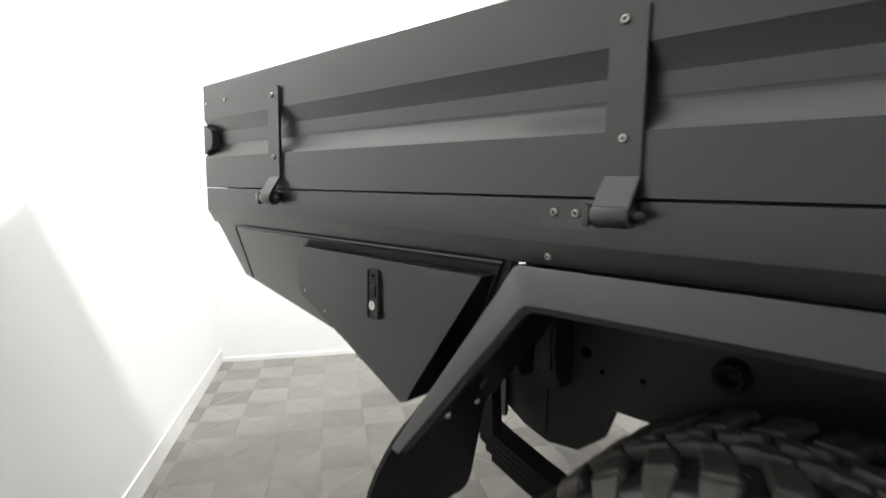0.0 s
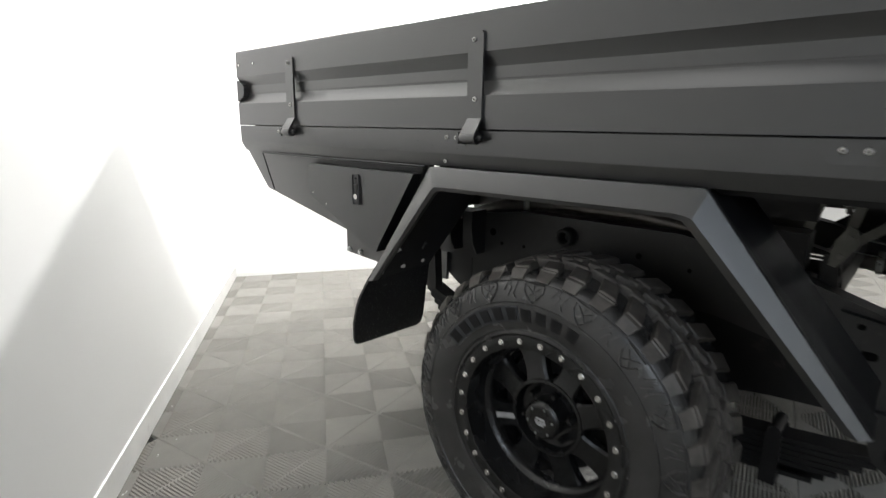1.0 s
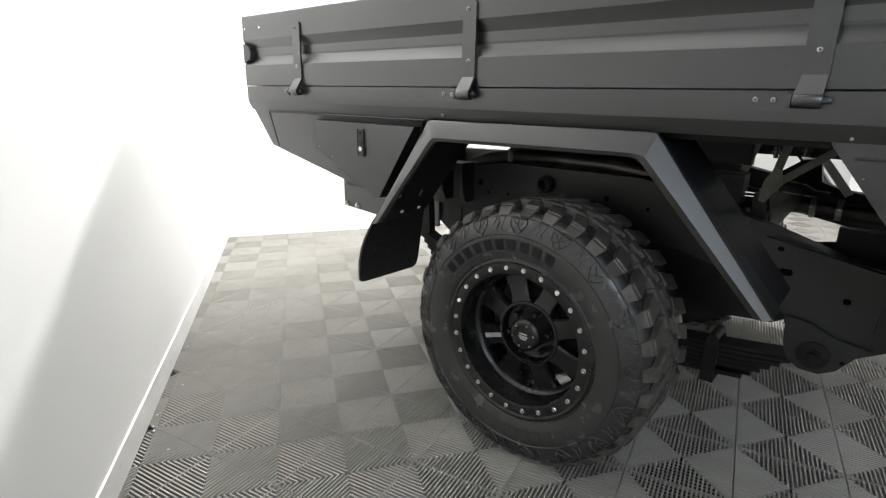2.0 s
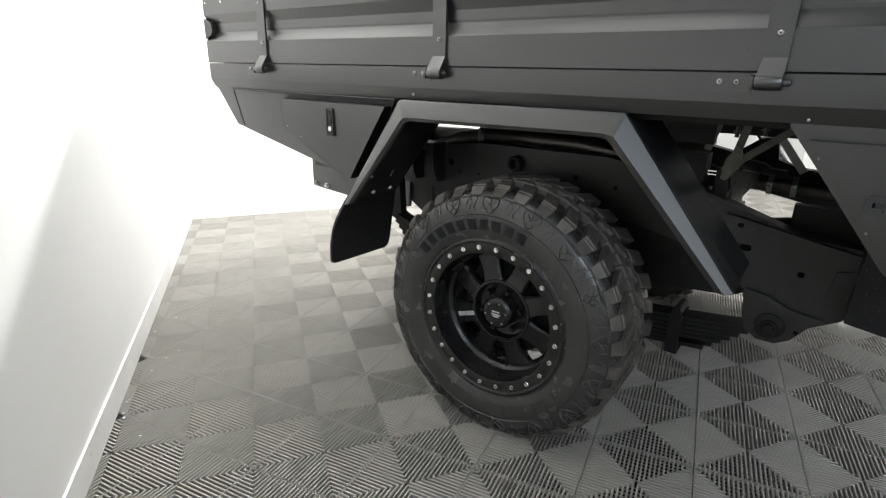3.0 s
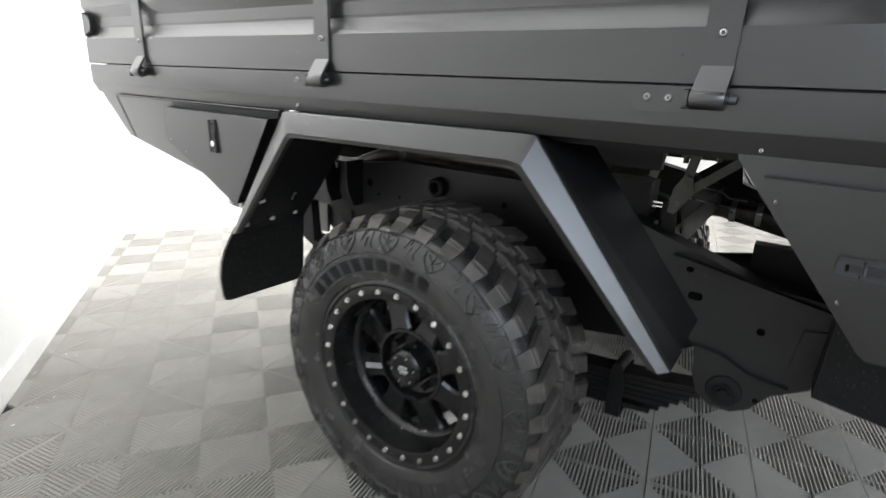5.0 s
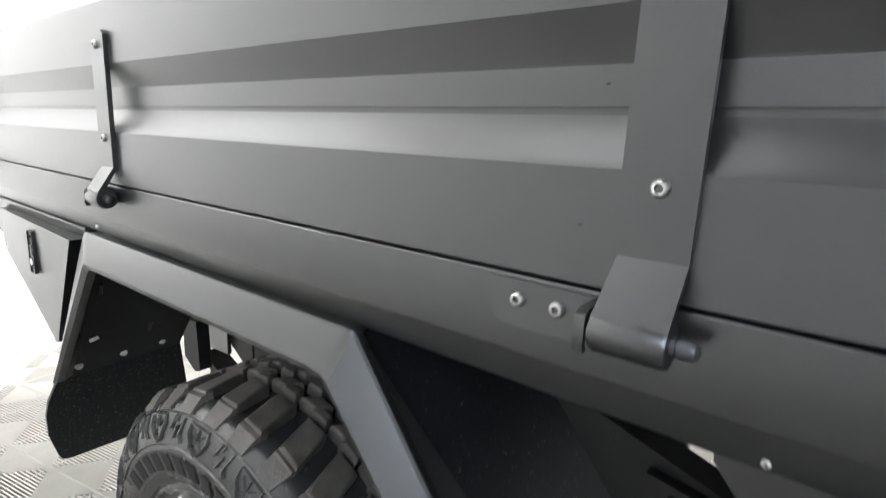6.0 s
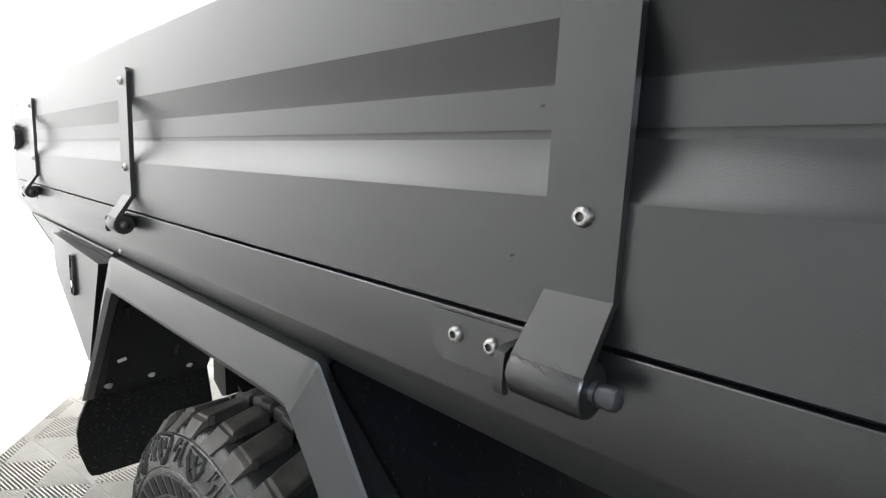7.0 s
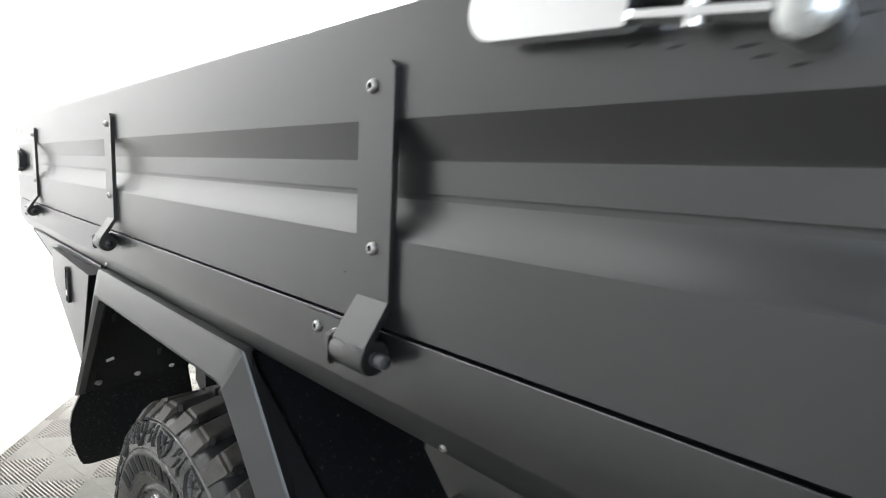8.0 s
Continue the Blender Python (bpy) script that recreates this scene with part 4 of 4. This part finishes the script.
# shackle and rear bracket by the mud flap
bm = B()
for u in (-1.226, -1.122):
    extrude_x(bm, [(0.375, -0.352), (0.452, -0.352), (0.452, -0.500), (0.405, -0.500), (0.382, -0.46), (0.372, -0.40)], u, u + 0.008)
box(bm, (-1.226, 0.37, -0.353), (-1.114, 0.452, -0.345))
box(bm, (-1.190, 0.415, -0.47), (-1.150, 0.425, -0.36))
soften(bm, 0.002, 1)
sh = part("body_mount", bm, CHASSIS, vehicle, "black steel tray mount on the chassis")
bm = B()
tube(bm, [(-1.172, 0.385, -0.375), (-1.172, 0.385, -0.366), (-1.172, 0.385, -0.345), (-1.172, 0.385, -0.332)], 0.008, 6, taper=[0.004, 0.004, 0.010, 0.009])
part("mount_bolt", bm, ZINC, sh)
bm = B()
prism(bm, [(-1.375, -0.48), (-1.00, -0.48), (-1.045, -0.62), (-1.10, -0.664), (-1.18, -0.672), (-1.25, -0.648), (-1.30, -0.616), (-1.352, -0.556)], 0.470, 0.505)
soften(bm, 0.008, 2)
box(bm, (-1.196, 0.466, -0.655), (-1.186, 0.471, -0.50))
part("shackle_bracket", bm, CHASSIS, vehicle)

# tow-bar side plate deep behind the skirt
bm = B()
prism(bm, [(-1.93, -0.36), (-1.30, -0.36), (-1.30, -0.64), (-1.60, -0.655), (-1.925, -0.635)], 0.455, 0.467)
soften(bm, 0.002, 1)
tow = part("towbar_plate", bm, COAT, vehicle, "dark grey steel plate with two hex bolts")
for x in (-1.905, -1.825):
    bm = B()
    tube(bm, [(x, 0.456, -0.622), (x, 0.451, -0.622)], 0.013, 18)
    tube(bm, [(x, 0.452, -0.622), (x, 0.442, -0.622)], 0.0095, 6)
    part("hex_bolt", bm, GALV, tow)

# exhaust
bm = B()
tube(bm, [(-0.30, 0.56, -0.36), (-0.40, 0.56, -0.34), (-0.60, 0.545, -0.315), (-0.85, 0.54, -0.312), (-1.0, 0.54, -0.322), (-1.10, 0.54, -0.342), (-1.25, 0.56, -0.395), (-1.85, 0.62, -0.44)], 0.030, 18)
ex = part("exhaust_tail", bm, STEEL, vehicle, "dull stained steel exhaust tail pipe")
bm = B()
tube(bm, [(-0.988, 0.54, -0.321), (-0.976, 0.54, -0.320)], 0.035, 18)
box(bm, (-0.986, 0.49, -0.335), (-0.978, 0.52, -0.285))
part("exhaust_hanger", bm, GALV, ex)
bm = B()
tube(bm, [(X_FRONT, 1.36, -0.515), (0.20, 1.36, -0.508), (-0.05, 1.36, -0.498), (-0.20, 1.34, -0.50), (-0.32, 1.25, -0.52)], 0.032, 18)
pipe = part("exhaust_pipe", bm, STEEL, vehicle, "dull stained steel exhaust pipe")
for x in (-0.075, 0.012):
    bm = B()
    tube(bm, [(x, 1.36, -0.501), (x + 0.02, 1.36, -0.501)], 0.044, 20)
    part("exhaust_clamp", bm, GALV, pipe)

# brackets and lines between tray and chassis
def flat_bar(name, p, q, w, t, mat, label=""):
    bm = B()
    P, Q = Vector(p), Vector(q)
    d = (Q - P).normalized()
    s = d.cross(Vector((0, 1, 0))).normalized() * w / 2
    n = Vector((0, t / 2, 0))
    hexa(bm, [P - s - n, Q - s - n, Q - s + n, P - s + n, P + s - n, Q + s - n, Q + s + n, P + s + n])
    soften(bm, 0.002, 1)
    return part(name, bm, mat, vehicle, label)


flat_bar("tray_brace", (-0.13, 0.52, -0.345), (0.025, 0.52, -0.215), 0.021, 0.006, OLIVE, "drab plated steel brace")
flat_bar("tray_brace", (-0.105, 0.53, -0.30), (-0.085, 0.53, -0.20), 0.022, 0.006, OLIVE)
flat_bar("tray_brace", (-0.185, 0.53, -0.29), (-0.160, 0.53, -0.20), 0.020, 0.006, OLIVE)
flat_bar("tray_brace", (-0.13, 0.51, -0.345), (-0.115, 0.51, -0.50), 0.035, 0.006, UNDER)
bm = B()
prism(bm, [(-0.104, -0.272), (-0.086, -0.280), (-0.080, -0.318), (-0.116, -0.372), (-0.132, -0.368), (-0.126, -0.308)], 0.505, 0.511)
soften(bm, 0.002, 1)
gusset = part("tray_gusset", bm, OLIVE, vehicle, "drab plated steel gusset plate")
for x, z in ((-0.112, -0.345), (-0.098, -0.298)):
    bm = B()
    tube(bm, [(x, 0.505, z), (x, 0.499, z)], 0.006, 6)
    part("gusset_bolt", bm, STEEL, gusset)
flat_bar("tray_stay", (-0.072, 1.30, -0.285), (0.044, 1.30, -0.432), 0.030, 0.005, PALE, "pale grey painted steel stay")
for z in (-0.346, -0.356):
    bm = B()
    box(bm, (-0.166, 0.494, z - 0.0016), (-0.142, 0.500, z + 0.0016))
    part("clip_tab", bm, ZINC, vehicle, "small bright plated tab")
for pts, r in ((((-0.105, 0.70, -0.325), (-0.042, 0.70, -0.333), (-0.020, 0.70, -0.347), (0.02, 0.72, -0.352)), 0.0022), (((-0.135, 0.66, -0.352), (-0.075, 0.66, -0.358), (-0.01, 0.66, -0.362)), 0.0018)):
    bm = B()
    tube(bm, pts, r, 8)
    part("brake_line", bm, GALV, vehicle, "thin bright steel brake line")
bm = B()
prism(bm, [(-0.45, -0.453), (-0.308, -0.373), (-0.226, -0.389), (-0.14, -0.322), (-0.074, -0.308), (-0.058, -0.402), (0.022, -0.43), (0.355, -0.453), (0.355, -0.53), (0.001, -0.525), (-0.135, -0.52), (-0.45, -0.52)], 1.40, 1.46)
soften(bm, 0.006, 1)
part("heat_shield", bm, UNDER, vehicle, "black shield deep under the tray")
bm = B()
prism(bm, [(0.065, -0.432), (0.36, -0.43), (0.36, -0.62), (0.10, -0.55), (0.075, -0.515), (0.065, -0.49)], 0.60, 0.64)
soften(bm, 0.008, 2)
part("gearbox_mount", bm, UNDER, vehicle)
bm = B()
prism(bm, [(-0.46, -0.50), (-0.03, -0.55), (0.0, -0.70), (-0.04, -0.725), (-0.20, -0.738), (-0.46, -0.775)], 0.515, 0.522)
part("inner_guard", bm, UNDER, vehicle, "black guard behind the wheel")
bm = B()
prism(bm, [(-0.33, -0.345), (-0.18, -0.345), (-0.12, -0.36), (-0.105, -0.44), (-0.33, -0.40)], 0.60, 0.64)
soften(bm, 0.006, 1)
part("hose_bracket", bm, UNDER, vehicle)
bm = B()
box(bm, (-0.30, 0.50, -0.385), (-0.175, 0.58, -0.300))
box(bm, (-0.42, 0.52, -0.272), (-0.168, 0.56, -0.19))
soften(bm, 0.006, 1)
part("brake_junction_box", bm, UNDER, vehicle)
for y, z, r in ((0.50, -0.40, 0.006), (0.53, -0.385, 0.005)):
    bm = B()
    tube(bm, [(-0.28, y + 0.05, z + 0.03), (-0.5, y + 0.04, z + 0.03), (-0.9, y + 0.03, z + 0.02)], r, 8)
    part("fluid_line", bm, UNDER if r < 0.01 else STEEL, vehicle)
bm = B()
tube(bm, [(0.66, 0.93, -0.50), (0.055, 0.93, -0.575), (-0.5, 0.93, -0.69)], 0.036, 16)
part("drive_shaft", bm, UNDER, vehicle)

# fuel tank on the far side and small fittings under the tray
bm = B()
prism(bm, [(0.30, -0.34), (0.66, -0.32), (0.66, -0.62), (0.36, -0.64), (0.30, -0.58)], 0.75, 1.15)
soften(bm, 0.03, 3)
part("fuel_tank", bm, UNDER, vehicle)
for x, z in ((-0.11, -0.215), (-0.04, -0.205), (-0.155, -0.395), (0.05, -0.215)):
    bm = B()
    tube(bm, [(x, 0.515, z), (x, 0.515, z - 0.03)], 0.007, 6)
    tube(bm, [(x, 0.515, z - 0.012), (x, 0.515, z - 0.016)], 0.012, 14)
    part("tray_bolt", bm, STEEL, vehicle)

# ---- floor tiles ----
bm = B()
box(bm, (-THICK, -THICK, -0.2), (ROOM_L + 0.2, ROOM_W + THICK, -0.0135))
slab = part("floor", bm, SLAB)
slab.matrix_world = ROOM
tagged(slab, "grey ribbed interlocking plastic tiles on a concrete slab", "floor", kind="structure")
TS = 0.30
TILE_YAW = 10.6
TILE_NODE = Vector((-0.052, 0.284, 0))


def tile_parts(m=None):
    verts, faces = [], []

    def bar(a, b, w, top, bot=-0.0125):
        (ax, ay), (bx, by) = a, b
        L = math.hypot(bx - ax, by - ay)
        if L < 0.003:
            return
        sx, sy = -(by - ay) / L * w / 2, (bx - ax) / L * w / 2
        k = len(verts)
        for f, z in ((1.0, bot), (0.97, top - 0.0022), (0.58, top)):
            verts.extend([(ax - sx * f, ay - sy * f, z), (bx - sx * f, by - sy * f, z), (bx + sx * f, by + sy * f, z), (ax + sx * f, ay + sy * f, z)])
        faces.append((k + 8, k + 9, k + 10, k + 11))
        for r in (0, 4):
            faces.extend([(k + r, k + r + 1, k + r + 5, k + r + 4), (k + r + 2, k + r + 3, k + r + 7, k + r + 6)])
        faces.extend([(k + 1, k + 2, k + 6, k + 10, k + 9, k + 5), (k + 3, k, k + 4, k + 8, k + 11, k + 7)])

    h = TS / 2 - 0.0008
    n = 24
    p = TS / n
    for k in range(n):
        v = -TS / 2 + (k + 0.5) * p
        for s in (1, -1):
            a, b = (s * abs(v), v), (s * (h - 0.0015), v)
            bar(a, b, 0.0060, 0.0)
            bar((v, s * abs(v)), (v, s * (h - 0.0015)), 0.0060, 0.0)
    # cross ties under the ribs
    for k in range(1, 9):
        u = k * TS / 18
        for s in (1, -1):
            bar((s * u, -u), (s * u, u), 0.0026, -0.0085)
            bar((-u, s * u), (u, s * u), 0.0026, -0.0085)
    for s in (1, -1):
        bar((s * (h - 0.0012), -h), (s * (h - 0.0012), h), 0.0024, -0.0012)
        bar((-h, s * (h - 0.0012)), (h, s * (h - 0.0012)), 0.0024, -0.0012)
    return verts, faces


rng = random.Random(5)
for k in range(22):
    a, f = rng.uniform(1.6, 4.7), 0.02 + rng.random() ** 2 * 0.14
    c = ROOM @ Vector((a, f, 0.0005))
    bm = B()
    r = rng.uniform(0.002, 0.005)
    ring = [bm.verts.new((c.x + r * rng.uniform(0.5, 1.3) * math.cos(q), c.y + r * rng.uniform(0.5, 1.3) * math.sin(q), 0.0004)) for q in [2 * math.pi * n / 7 for n in range(7)]]
    top = bm.verts.new((c.x, c.y, 0.0016))
    for n in range(7):
        bm.faces.new((ring[n], ring[(n + 1) % 7], top))
    fleck = new("paint_fleck", mesh_of("paint_fleck", bm, WALL))
    fleck.parent = slab
    fleck.matrix_parent_inverse = ROOM.inverted()

TV, TF = tile_parts()
tile_data = bpy.data.meshes.new("tile")
tile_data.from_pydata(TV, [], TF)
tile_data.materials.append(TILE)
inv = ROOM.inverted()
spots = []
for i in range(-40, 41):
    for j in range(-40, 41):
        m = pose(TILE_NODE.x, TILE_NODE.y, 0, 0, 0, TILE_YAW) @ Matrix.Translation(((i + 0.5) * TS, (j + 0.5) * TS, 0))
        c = m.translation
        q = inv @ c
        if -0.17 < q.x < ROOM_L + 0.1 and -0.17 < q.y < ROOM_W + 0.1:
            spots.append(((c - Vector((-1.2, 0.1, 0))).length, m))
spots.sort(key=lambda s: s[0])
for _, m in spots[:300]:
    ob = new("tile", tile_data)
    ob.parent = slab
    ob.matrix_parent_inverse = inv
    ob.matrix_basis = m
rv, rf = [], []
base = np.array([(*v, 1.0) for v in TV])
for _, m in spots[300:]:
    k = len(rv)
    rv.extend((base @ np.array(m).T)[:, :3].tolist())
    rf.extend([tuple(k + i for i in f) for f in TF])
rest = bpy.data.meshes.new("floor_tiles")
rest.from_pydata(rv, [], rf)
rest.materials.append(TILE)
ob = new("floor_tiles", rest)
ob.parent = slab
ob.matrix_parent_inverse = inv
tagged(ob, kind="stuff")
